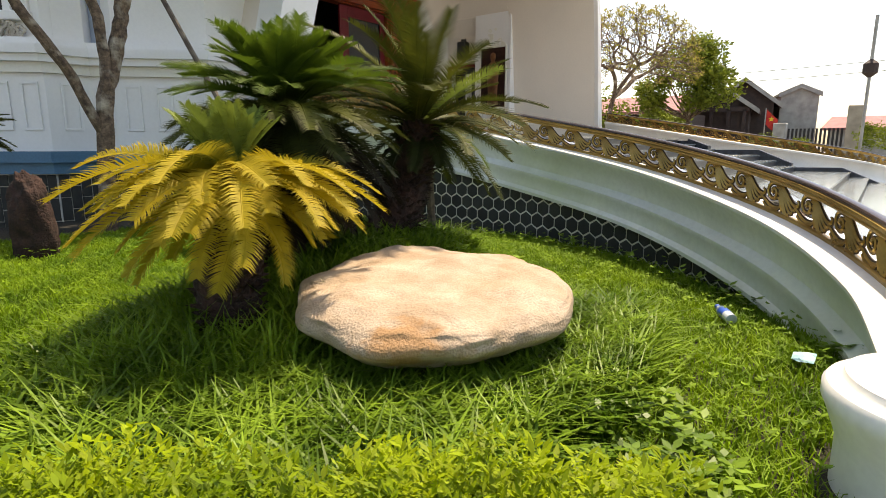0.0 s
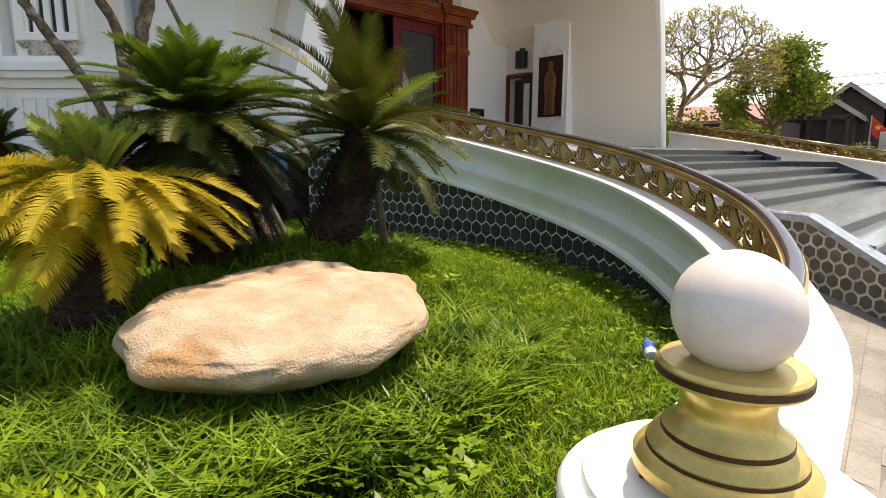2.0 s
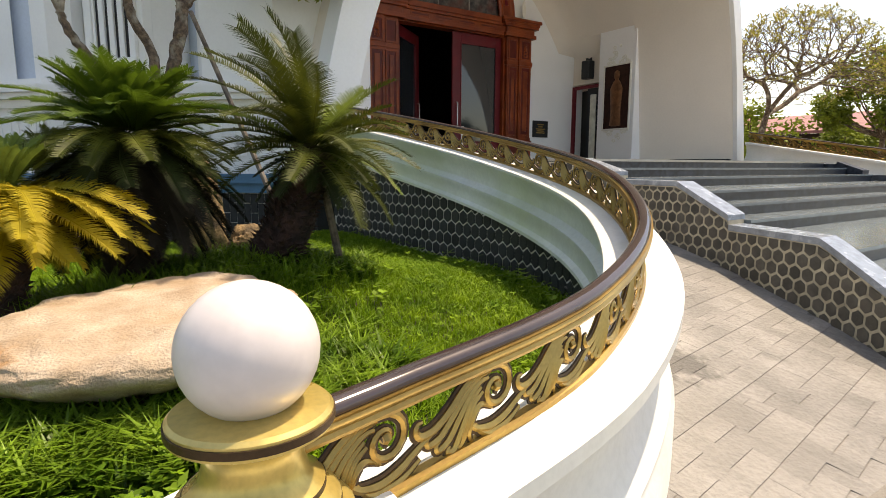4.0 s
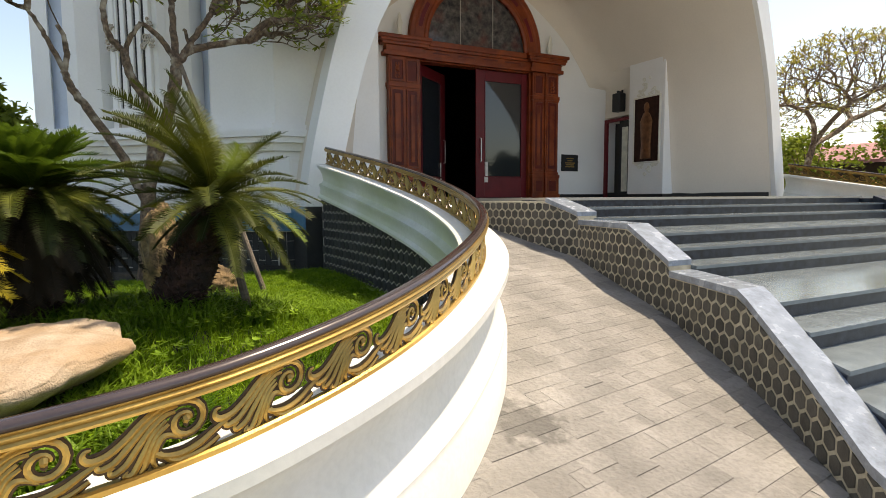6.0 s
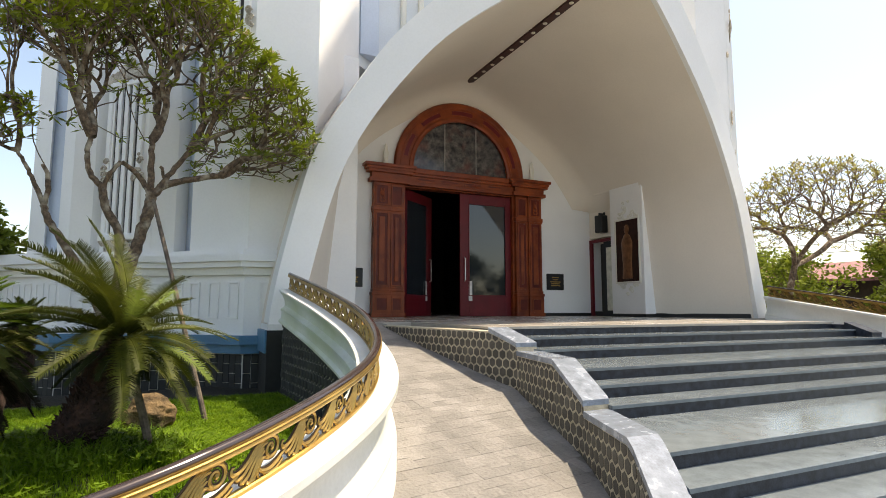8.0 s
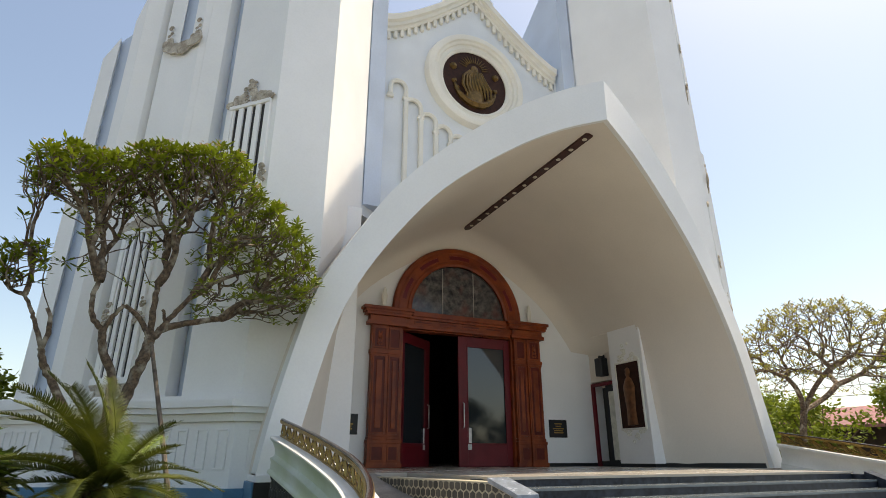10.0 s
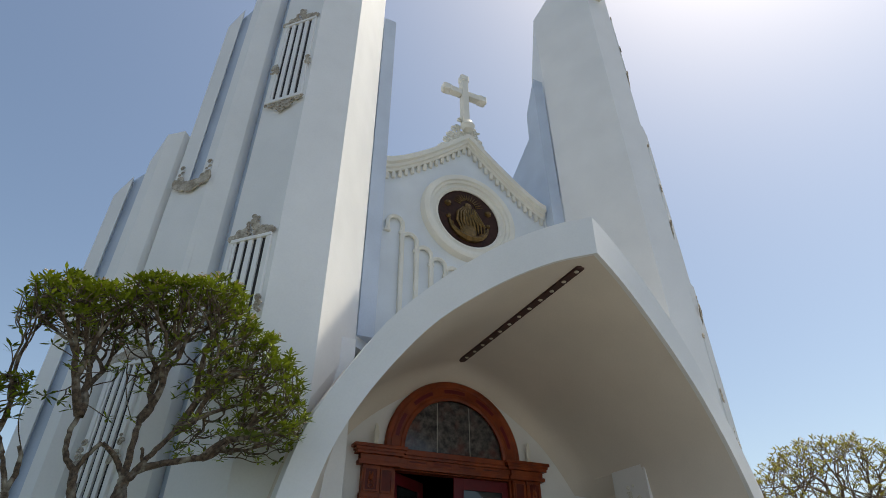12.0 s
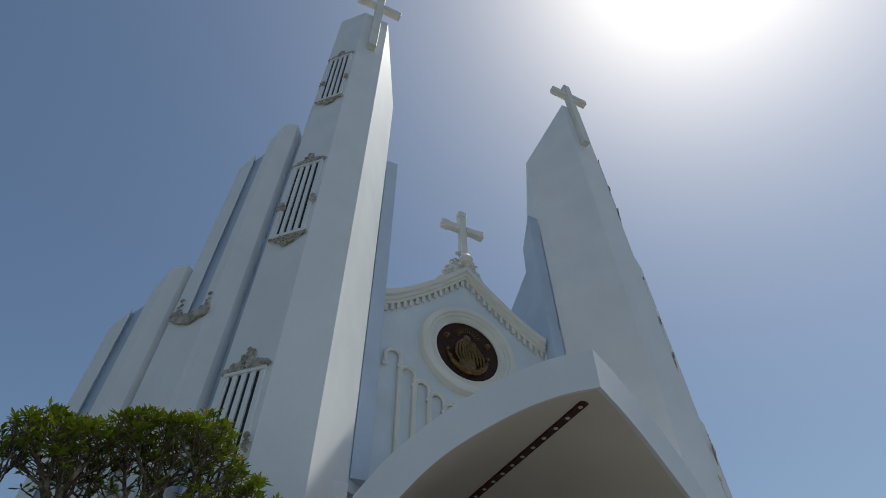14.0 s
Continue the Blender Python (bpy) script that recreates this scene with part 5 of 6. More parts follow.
def near_boulder(x, y):
    d = Vector((x - BOULDER.x, y - BOULDER.y))
    r = boulder_r(math.atan2(d.y, d.x))
    ring = r - 0.25 < d.length < r + (0.36 if d.y < 0 or d.x < 0 else 0.12)
    shade = (x + 9.9) ** 2 / 0.9 + (y + 10.0) ** 2 / 0.8 < 1.0
    foot = (x + 8.4) ** 2 / 1.2 + (y + 9.4) ** 2 / 0.35 < 1.0
    return ring or shade or foot


v, f = blades(14000, (-11.5, -7.2, -12.3, -8.3), 0.08, 0.23, 0.0078, rnd, near_boulder, 1.15, 3)
tagged(new("long_grass", raw_mesh("long_grass", v, f, GRASSDARK)), "long dark green grass tufts round the boulder", "grass", kind="stuff")


v, f = blades(10500, (-11.0, -8.1, -11.8, -9.8), 0.10, 0.25, 0.0085, rnd, lambda x, y: in_lawn(x, y) and coarse(x, y), 1.25, 3)
tagged(new("long_grass", raw_mesh("long_grass", v, f, GRASSDARK)), "long coarse green grass in front of the boulder", "grass", kind="stuff")


def cycad_foot(x, y):
    return 0.02 < (x + 9.9) ** 2 / 0.4 + (y + 10.05) ** 2 / 0.25 < 1.0


v, f = blades(2600, (-10.6, -9.2, -10.6, -9.5), 0.14, 0.36, 0.0065, rnd, cycad_foot, 0.75, 4)
tagged(new("long_grass", raw_mesh("long_grass", v, f, GRASSDARK)), "tall dark green grass round the yellowed cycad", "grass", kind="stuff")


def weeds(n, rnd, keep, area, size, material, name, label, hz=(0.03, 0.14)):
    """Low broad-leaved weeds: small leaves in rosettes."""
    v, f = [], []
    k = 0
    while k < n:
        x, y = rnd.uniform(area[0], area[1]), rnd.uniform(area[2], area[3])
        if not keep(x, y):
            k += 0.2
            continue
        k += 1
        z = lawn_z(x, y) + rnd.uniform(*hz)
        for j in range(rnd.randint(4, 7)):
            a = rnd.uniform(0, 2 * math.pi)
            L, w = size * rnd.uniform(0.6, 1.2), size * 0.28
            d = Vector((math.cos(a), math.sin(a), rnd.uniform(-0.1, 0.5)))
            s = Vector((-math.sin(a), math.cos(a), 0)) * w
            p = Vector((x, y, z))
            o = len(v)
            v += [tuple(p), tuple(p + d * L * 0.5 + s), tuple(p + d * L), tuple(p + d * L * 0.5 - s)]
            f += [(o, o + 1, o + 2, o + 3)]
    return tagged(new(name, raw_mesh(name, v, f, material)), label, "weeds", kind="stuff")


weeds(3600, rnd, in_lawn, (-12.0, -6.0, -12.5, -6.0), 0.028, GRASS, "weeds", "small broad-leaved weeds among the grass")
weeds(1500, rnd, lambda x, y: in_lawn(x, y) and (x + 10.2) ** 2 / 1.6 + (y + 11.2) ** 2 / 1.2 < 1.0, (-11.6, -8.9, -12.4, -10.0), 0.05, GRASSDARK, "weeds", "broad-leaved weeds between the hedge and the boulder", (0.03, 0.13))
weeds(420, rnd, lambda x, y: in_lawn(x, y) and ((x + 8.4) ** 2 + (y + 9.6) ** 2 < 1.0 or 0.12 < lawn_east(y) - x < 0.34), (-10.0, -6.0, -12.3, -7.5), 0.06, GRASSDARK, "weeds", "taller weeds along the wall foot and palm", (0.03, 0.15))


# clipped hedge of yellow-green leaves in front
def hedge_strip():
    rr = random.Random(4)
    v, f = [], []
    a, b = Vector((-12.6, -9.1, 0)), Vector((-10.12, -12.15, 0))
    d = (b - a).normalized()
    nrm = Vector((d.y, -d.x, 0))
    for k in range(7600):
        s, w = rr.random(), rr.uniform(-0.36, 0.36)
        p = a.lerp(b, s) + nrm * w
        top = -0.83 - 0.22 * (abs(w) / 0.36) ** 2 + 0.13 * noise.noise(p * 5)
        z = top - abs(rr.gauss(0, 0.12))
        for j in range(rr.randint(4, 7)):
            an = rr.uniform(0, 2 * math.pi)
            L = rr.uniform(0.018, 0.045)
            dd = Vector((math.cos(an), math.sin(an), rr.uniform(0.1, 1.3))).normalized()
            sd = dd.cross(Vector((0, 0, 1))).normalized() * L * 0.17
            q = Vector((p.x, p.y, z + 0.010 * j))
            o = len(v)
            v += [tuple(q), tuple(q + dd * L * 0.5 + sd), tuple(q + dd * L), tuple(q + dd * L * 0.5 - sd)]
            f.append((o, o + 1, o + 2, o + 3))
    return tagged(new("hedge", raw_mesh("hedge", v, f, HEDGE)), "low clipped hedge of yellow-green leaves", "hedge", kind="stuff")


hedge_strip()


# ---- cycads ----
def frond_mesh(name, length, leaflet, droop, material, seed, pairs=72, fold=0.35, sweep=0.35):
    """One frond: a rib with leaflets that grow out of its edges."""
    rr = random.Random(seed)
    v, f = [], []
    pts = []
    for i in range(13):
        u = i / 12
        pts.append(Vector((length * (u - 0.12 * u * u * droop), 0.03 * math.sin(u * 3 + seed), length * (0.10 * u - 0.42 * droop * u ** 2.2))))
    def at(u):
        k = min(int(u * 12), 11)
        return pts[k].lerp(pts[k + 1], u * 12 - k), (pts[k + 1] - pts[k]).normalized()
    n = pairs + 1
    for k in range(n):
        u = 0.04 + 0.95 * k / (n - 1)
        p, t = at(u)
        r = 0.009 * (1 - 0.8 * u)
        v += [tuple(p + Vector((0, -r, 0))), tuple(p + Vector((0, 0, r))), tuple(p + Vector((0, r, 0)))]
    for k in range(n - 1):
        a, b = 3 * k, 3 * k + 3
        f += [(a, a + 1, b + 1, b), (a + 1, a + 2, b + 2, b + 1)]
    for k in range(2, n - 1):
        u = 0.04 + 0.95 * (k + 0.5) / (n - 1)
        p, t = at(u)
        up = t.cross(Vector((0, 1, 0))) * -1
        up = up if up.z > 0 else -up
        L = leaflet * (0.35 + 0.65 * math.sin(math.pi * min(max((u * 0.92 + 0.06), 0), 1)) ** 0.7) * rr.uniform(0.88, 1.1)
        for s, e in ((-1, 0), (1, 2)):
            d = (Vector((0, s, 0)) * math.cos(fold) + up * math.sin(fold) + t * (sweep + 0.5 * u * u + rr.uniform(-0.08, 0.08)) + Vector((0, 0, rr.uniform(-0.15, 0.05)))).normalized()
            w = t * 0.0040
            q = p + d * L * 0.5 + Vector((0, 0, 0.004))
            tip = p + d * L + Vector((0, 0, -0.12 * L))
            o = len(v)
            v += [tuple(q - w), tuple(q + w), tuple(tip)]
            f += [(3 * k + e, 3 * k + 3 + e, o + 1, o), (o, o + 1, o + 2)]
    return raw_mesh(name, v, f, material)


def shaggy_trunk(base, top, r0, r1, seed):
    """Cycad trunk clothed in stubs of old leaf bases."""
    rr = random.Random(seed)
    g = G()
    n, base, top = 14, Vector(base), Vector(top)
    pts = [base.lerp(top, i / n) + Vector((0.03 * math.sin(i), 0.02 * math.cos(i * 1.3), 0)) for i in range(n + 1)]
    g.tube(pts, [r0 + (r1 - r0) * i / n for i in range(n + 1)], 14)
    axis = (top - base).normalized()
    a = axis.cross(Vector((0, 1, 0))).normalized()
    b = axis.cross(a)
    rows = int((top - base).length / 0.035)
    for i in range(rows):
        c = base.lerp(top, i / rows)
        r = r0 + (r1 - r0) * i / rows
        for k in range(13):
            an = 2 * math.pi * (k + 0.5 * (i % 2)) / 13 + rr.uniform(-0.1, 0.1)
            o = a * math.cos(an) + b * math.sin(an)
            s = axis.cross(o) * 0.026
            p = c + o * (r - 0.01)
            tip = p + o * rr.uniform(0.035, 0.075) + axis * rr.uniform(0.02, 0.06)
            n0 = len(g.v)
            g.v += [tuple(p - s), tuple(p + s), tuple(p + axis * 0.035), tuple(tip)]
            g.f += [(n0, n0 + 1, n0 + 3), (n0 + 1, n0 + 2, n0 + 3), (n0 + 2, n0, n0 + 3)]
    return g


def cycad(base, crown, r0, r1, rings, label, seed, lean=0.0):
    """rings: (count, lift in degrees, length, droop, material); lean: extra lift in degrees of the fronds towards -x."""
    t = thing("cycad", base, label, "cycad", "cycads on the lawn")
    inv = Matrix.Translation(-Vector(base))
    tr = shaggy_trunk(base, crown, r0, r1, seed)
    part("trunk", tr.move(inv), PALMBARK, t, "dark shaggy trunk")
    rr = random.Random(seed)
    c = Vector(crown)
    az = 0.0
    for n, lift, length, droop, material in rings:
        variants = [frond_mesh("frond", length * q, 0.145 * (length ** 0.5), droop, material, seed + int(q * 50)) for q in (0.88, 1.0, 1.1)]
        for k in range(n):
            az += 2.39996
            el = lift + rr.uniform(-9, 9) - lean * math.cos(az)
            grown = 1.0 - 0.009 * lean * math.cos(az)
            m = Matrix.Translation(c - Vector(base) + Vector((0, 0, 0.02))) @ Matrix.Rotation(az + rr.uniform(-0.2, 0.2), 4, "Z") @ Matrix.Rotation(radians(-el), 4, "Y") @ Matrix.Rotation(rr.uniform(-0.4, 0.4), 4, "X") @ Matrix.Translation((0.03, 0, 0)) @ Matrix.Scale(grown, 4)
            fr = new("frond", rr.choice(variants))
            fr.parent = t
            fr.matrix_local = m
    return t


cycad((-8.40, -9.50, -1.1), (-7.97, -9.55, -0.02), 0.185, 0.14, [(12, -42, 0.45, 0.5, PALMSHADE), (12, -14, 0.84, 0.75, PALMGREEN), (2, 4, 0.9, 0.9, PALMHEART), (15, 12, 0.94, 0.9, PALMGREEN), (15, 34, 0.98, 0.9, PALMGREEN), (2, 48, 0.8, 0.7, PALMHEART), (8, 58, 0.9, 0.6, PALMGREEN)],
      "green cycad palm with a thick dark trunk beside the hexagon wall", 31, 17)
# lowest rings carry the underside's shade in their colour
cycad((-9.18, -9.35, -1.0), (-9.17, -9.50, 0.05), 0.16, 0.16, [(30, -62, 0.86, 0.3, PALMDEADSHADE), (30, -38, 0.84, 0.5, PALMDEADSHADE), (24, -24, 0.76, 0.6, PALMSHADE), (26, -4, 0.74, 0.8, PALMGREEN), (34, 24, 0.68, 0.8, PALMFRESH), (38, 50, 0.54, 0.5, PALMFRESH), (14, 74, 0.42, 0.3, PALMFRESH)],
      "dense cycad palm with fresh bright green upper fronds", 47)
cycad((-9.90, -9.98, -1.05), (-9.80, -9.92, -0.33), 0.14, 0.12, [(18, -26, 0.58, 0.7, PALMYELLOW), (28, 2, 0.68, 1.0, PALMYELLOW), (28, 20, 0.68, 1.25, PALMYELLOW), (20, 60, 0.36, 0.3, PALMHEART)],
      "low cycad palm with yellowed drooping fronds and a green heart", 59)
cycad((-9.70, -4.6, -1.2), (-9.68, -4.6, -0.05), 0.17, 0.15, [(14, 0, 0.48, 0.8, PALMGREEN), (14, 30, 0.5, 0.7, PALMGREEN), (8, 60, 0.45, 0.4, PALMGREEN)],
      "small dark green cycad palm near the tower", 71)


# ---- frangipani trees ----
def frangipani(base, fork, limbs, tips_fn, n_tips, label, seed, leafy=1.0, trunk_r=0.085, leaf_len=0.17, group="", stems=None, leaf=TREELEAF):
    rr = random.Random(seed)
    t = thing("frangipani_tree", base, label, "tree", group)
    b0 = Vector(base)
    wood = G()
    wood.smooth = True
    def limb(a, b, r0, r1, bend=0.12, n=5):
        a, b = Vector(a), Vector(b)
        L = (b - a).length
        off = Vector((rr.gauss(0, 1), rr.gauss(0, 1), rr.gauss(0, 0.6))) * L * bend * 0.7
        pts = [a.lerp(b, i / n) + off * math.sin(math.pi * i / n) for i in range(n + 1)]
        wood.tube([p - b0 for p in pts], [r0 + (r1 - r0) * i / n for i in range(n + 1)], 8 if r0 > 0.03 else 5)
    if stems:
        for pts, r0, r1 in stems:
            line = catmull(pts, 5)
            wood.tube([p - b0 + Vector((rr.gauss(0, 0.007), rr.gauss(0, 0.007), 0)) for p in line], [(r0 + (r1 - r0) * i / len(line)) * rr.uniform(0.93, 1.07) for i in range(len(line))], 8)
    else:
        limb(base, fork, trunk_r * 1.15, trunk_r * 0.95, 0.06, 8)
    ends = []
    def grow(node, tips, depth):
        node = Vector(node)
        r0 = 0.0066 * len(tips) ** 0.42
        if len(tips) == 1:
            limb(node, tips[0], r0 * 1.2, 0.008, 0.10, 4)
            ends.append((tips[0], (tips[0] - node).normalized()))
            return
        c = sum(tips, Vector()) / len(tips)
        axis = max(((p - c) for p in tips), key=lambda q: q.length).normalized()
        order = sorted(tips, key=lambda p: (p - c).dot(axis))
        h = max(1, int(len(order) * rr.uniform(0.4, 0.6)))
        for grp in (order[:h], order[h:]):
            if not grp:
                continue
            gc = sum(grp, Vector()) / len(grp)
            if len(grp) == 1:
                grow(node, grp, depth + 1)
                continue
            w = 0.30 if depth < 3 else 0.42
            nxt = node.lerp(gc, w) + Vector((rr.gauss(0, 0.05), rr.gauss(0, 0.05), rr.gauss(0, 0.03) - 0.05))
            limb(node, nxt, r0, 0.0066 * len(grp) ** 0.42, 0.09)
            grow(nxt, grp, depth + 1)
    tips = [Vector(tips_fn(rr)) for _ in range(n_tips)]
    groups = [[] for _ in limbs]
    for p in tips:
        k = min(range(len(limbs)), key=lambda i: (Vector(limbs[i]) - p).length * (1 + 0.15 * rr.random()))
        groups[k].append(p)
    for l, gp in zip(limbs, groups):
        if not gp:
            continue
        if not stems:
            limb(fork, l, trunk_r * 0.75, max(0.0066 * len(gp) ** 0.42, 0.03), 0.10, 7)
        grow(l, gp, 0)
    part("trunk", wood, BARK, t, "grey knobbly trunk and forked limbs")
    lv, lf, fv, ff = [], [], [], []
    for p, d in ends:
        for j in range(max(1, int(rr.uniform(7, 12) * leafy))):
            an = j * 2.4 + rr.uniform(-0.3, 0.3)
            up = rr.uniform(-0.25, 0.9)
            dd = (Vector((math.cos(an), math.sin(an), up)) + d * 0.4).normalized()
            L = leaf_len * rr.uniform(0.6, 1.15)
            sd = dd.cross(Vector((0, 0, 1))).normalized() * L * 0.15
            q = p - b0 - d * rr.uniform(0, 0.10)
            o = len(lv)
            m = q + dd * L * 0.55 + Vector((0, 0, -0.01))
            lv += [tuple(q), tuple(m + sd), tuple(q + dd * L + Vector((0, 0, -0.12 * L))), tuple(m - sd)]
            lf += [(o, o + 1, o + 2), (o, o + 2, o + 3)]
        if rr.random() < 0.16 and p.z > limbs[0][2] + 2.0:
            for j in range(5):
                q = p - b0 + Vector((rr.gauss(0, 0.035), rr.gauss(0, 0.035), 0.05 + rr.uniform(0, 0.05)))
                o = len(fv)
                s = 0.022
                fv += [tuple(q + Vector(e) * s) for e in ((1, 0, 0), (0, 1, 0.3), (-1, 0, 0), (0, -1, 0.3), (0, 0, 1))]
                ff += [(o, o + 1, o + 4), (o + 1, o + 2, o + 4), (o + 2, o + 3, o + 4), (o + 3, o, o + 4)]
    cr = new("crown", raw_mesh("crown", lv, lf, leaf))
    cr.parent = t
    if fv:
        fl = new("blossom", raw_mesh("blossom", fv, ff, FLOWER))
        fl.parent = t
        fl["label"] = "small cream blossom clusters"
    return t


def canopy(cx, cy, cz, rx, ry, rz, low):
    def fn(rr):
        while True:
            a, z = rr.uniform(0, 2 * math.pi), rr.uniform(low, 1.0)
            s = math.sqrt(max(0.0, 1 - z * z)) if z > 0 else 1.0
            k = rr.uniform(0.84, 1.0)
            return (cx + rx * s * k * math.cos(a), cy + ry * s * k * math.sin(a), cz + rz * z * (k if z > 0 else 1))
    return fn


def domed_crown(rr):
    """Shoots of the large tree: a thin leafy shell over bare twigs, sloping down to the low outer limb."""
    k = rr.random()
    if k < 0.05:
        return (rr.uniform(-10.25, -9.6), rr.uniform(-5.5, -5.0), rr.uniform(2.65, 3.3))
    u = rr.uniform(-1, 1)
    y = rr.uniform(-1, 1)
    x = -7.88 + 2.36 * u * math.sqrt(1 - 0.35 * y * y)
    top = 5.15 + 0.32 * math.exp(-((x + 7.6) / 0.5) ** 2) - 0.45 * max(0.0, -u) ** 2 - 1.75 * max(0.0, u) ** 2.6 + 0.12 * math.sin(5 * x)
    d = 0.5 * rr.random() ** 1.6
    if u > 0.15 and k > 0.55:
        d = rr.uniform(0.2, max(0.3, top - 2.75 + 0.5 * (1 - u)))
    elif k > 0.93:
        d = rr.uniform(0.5, 2.0)
    return (x, -5.1 + 0.95 * y, max(top - 0.35 * y * y - d, 2.6))


frangipani((-8.62, -5.3, -1.25), None, [(-7.09, -5.2, 2.38), (-7.55, -5.2, 2.74), (-8.10, -5.15, 2.85), (-8.49, -5.3, 2.43), (-8.90, -5.2, 2.80), (-9.45, -5.2, 2.30), (-9.78, -5.2, 2.47)], domed_crown, 1050,
           "large frangipani tree with bare forked limbs and a leafy domed crown", 5, 1.0, 0.085, 0.175,
           stems=[([(-8.62, -5.3, -1.25), (-8.50, -5.25, 0.2), (-8.32, -5.2, 0.81), (-8.20, -5.2, 1.30), (-8.10, -5.2, 1.67), (-8.07, -5.2, 1.99)], 0.10, 0.075),
                  ([(-8.07, -5.2, 1.95), (-7.89, -5.2, 2.14), (-7.52, -5.2, 2.27), (-7.09, -5.2, 2.38)], 0.062, 0.04),
                  ([(-7.96, -5.2, 2.08), (-7.80, -5.22, 2.36), (-7.55, -5.2, 2.74)], 0.045, 0.035),
                  ([(-8.07, -5.2, 1.97), (-8.09, -5.2, 2.40), (-8.10, -5.15, 2.85)], 0.052, 0.038),
                  ([(-8.07, -5.2, 1.97), (-8.21, -5.22, 2.20), (-8.33, -5.25, 2.33), (-8.49, -5.3, 2.43)], 0.045, 0.03),
                  ([(-7.90, -5.2, 2.14), (-7.91, -5.24, 2.30), (-7.96, -5.26, 2.42)], 0.028, 0.022),
                  ([(-8.52, -5.26, 0.1), (-8.44, -5.25, 0.8), (-8.47, -5.2, 1.37), (-8.67, -5.2, 1.76), (-8.71, -5.2, 2.06)], 0.065, 0.055),
                  ([(-8.71, -5.2, 2.04), (-8.86, -5.2, 2.18), (-8.94, -5.2, 2.52), (-8.90, -5.2, 2.80)], 0.045, 0.035),
                  ([(-8.71, -5.2, 2.04), (-8.62, -5.25, 2.25), (-8.49, -5.3, 2.43)], 0.035, 0.028),
                  ([(-8.56, -5.28, 0.0), (-8.85, -5.25, 0.7), (-9.20, -5.2, 1.25), (-9.35, -5.2, 1.49), (-9.42, -5.2, 1.70)], 0.06, 0.045),
                  ([(-9.42, -5.2, 1.68), (-9.38, -5.2, 2.0), (-9.45, -5.2, 2.30)], 0.04, 0.026),
                  ([(-9.40, -5.2, 1.66), (-9.57, -5.2, 2.07), (-9.64, -5.2, 2.23), (-9.78, -5.2, 2.47)], 0.034, 0.024)])
frangipani((7.85, -4.5, -1.25), (8.25, -4.6, 1.45), [(9.9, -4.7, 2.25), (8.9, -5.2, 2.6), (7.5, -4.8, 2.3)], canopy(9.6, -4.9, 2.65, 3.2, 2.2, 2.05, -0.25), 800,
           "frangipani tree with yellowing sparse leaves beyond the far ramp", 9, 0.9, 0.09, 0.17, leaf=YELLOWLEAF)


# ---- boulder and rocks ----
def rock(name, at, size, seed, material, label, flat=1.0, fn=None):
    bm = bmesh.new()
    bmesh.ops.create_icosphere(bm, subdivisions=5, radius=1.0)
    for vv in bm.verts:
        p = vv.co.copy()
        d = 1 + 0.30 * noise.noise(p * 1.3 + Vector((seed, 0, 0))) - 0.20 * abs(noise.noise(p * 2.6 + Vector((0, seed, 0)))) - 0.09 * abs(noise.noise(p * 6 + Vector((0, seed, 3)))) + 0.03 * noise.noise(p * 15 + Vector((0, 0, seed)))
        vv.co = Vector((p.x * size[0] * d, p.y * size[1] * d, p.z * size[2] * d))
    me = bpy.data.meshes.new(name)
    bm.to_mesh(me)
    bm.free()
    for p in me.polygons:
        p.use_smooth = True
    ob = part(name, me, material)
    ob.location = at
    return tagged(ob, label, "rock")


def big_boulder():
    bm = bmesh.new()
    bmesh.ops.create_icosphere(bm, subdivisions=6, radius=1.0)
    for vv in bm.verts:
        p = vv.co.copy()
        a = math.atan2(p.y, p.x)
        flat = math.hypot(p.x, p.y)
        r = boulder_r(a)
        up = p.z > 0
        rr = min(1.0, flat ** (0.5 if up else 0.6))
        z = abs(p.z) ** (0.62 if up else 0.7)
        x, y = math.cos(a) * rr * r, math.sin(a) * rr * r
        side = 0.05 * noise.noise(Vector((math.cos(a) * 2.2, math.sin(a) * 2.2, p.z))) + 0.02 * noise.noise(p * 5)
        shrink = 1.0 if up else 1 - 0.64 * z ** 1.2
        h = z * 0.11 if up else -z * 0.25
        k = (1 + side) * shrink
        lump = 0.05 * noise.noise(Vector((x * 1.6, y * 1.6, 5))) + 0.022 * noise.noise(Vector((x * 5, y * 5, 2))) + 0.009 * noise.noise(Vector((x * 16, y * 16, p.z * 3)))
        vv.co = Vector((x * k, y * k, h + lump + 0.05 * (x * 0.55 + y * 0.83)))
    me = bpy.data.meshes.new("boulder")
    bm.to_mesh(me)
    bm.free()
    for p in me.polygons:
        p.use_smooth = True
    ob = part("boulder", me, STONE)
    ob.location = BOULDER
    return tagged(ob, "flat-topped tan granite boulder lying in long grass", "boulder")


big_boulder()
rock("rock", (-8.37, -7.35, -0.62), (0.23, 0.22, 0.62), 3, ROCK, "rough brown rock standing behind the cycads")
rock("rock", (-7.86, -7.2, -1.0), (0.28, 0.24, 0.24), 8, ROCK, "rough brown rock at the tree foot")
rock("rock", (-10.3, -5.6, -0.95), (0.35, 0.3, 0.35), 13, ROCK, "weathered brown rock near the tower")
rock("stump", (-9.62, -6.3, -0.85), (0.19, 0.18, 0.5), 17, PALMBARK, "dark weathered stump beside the tree")

# wooden stakes
STAKEWOOD = mat("weathered_grey_stake", (0.17, 0.135, 0.10), 0.8, 0.4, 6, 40, 0.2, dark=(0.06, 0.04, 0.03), stain=0.5, stain_col=(0.32, 0.29, 0.25))
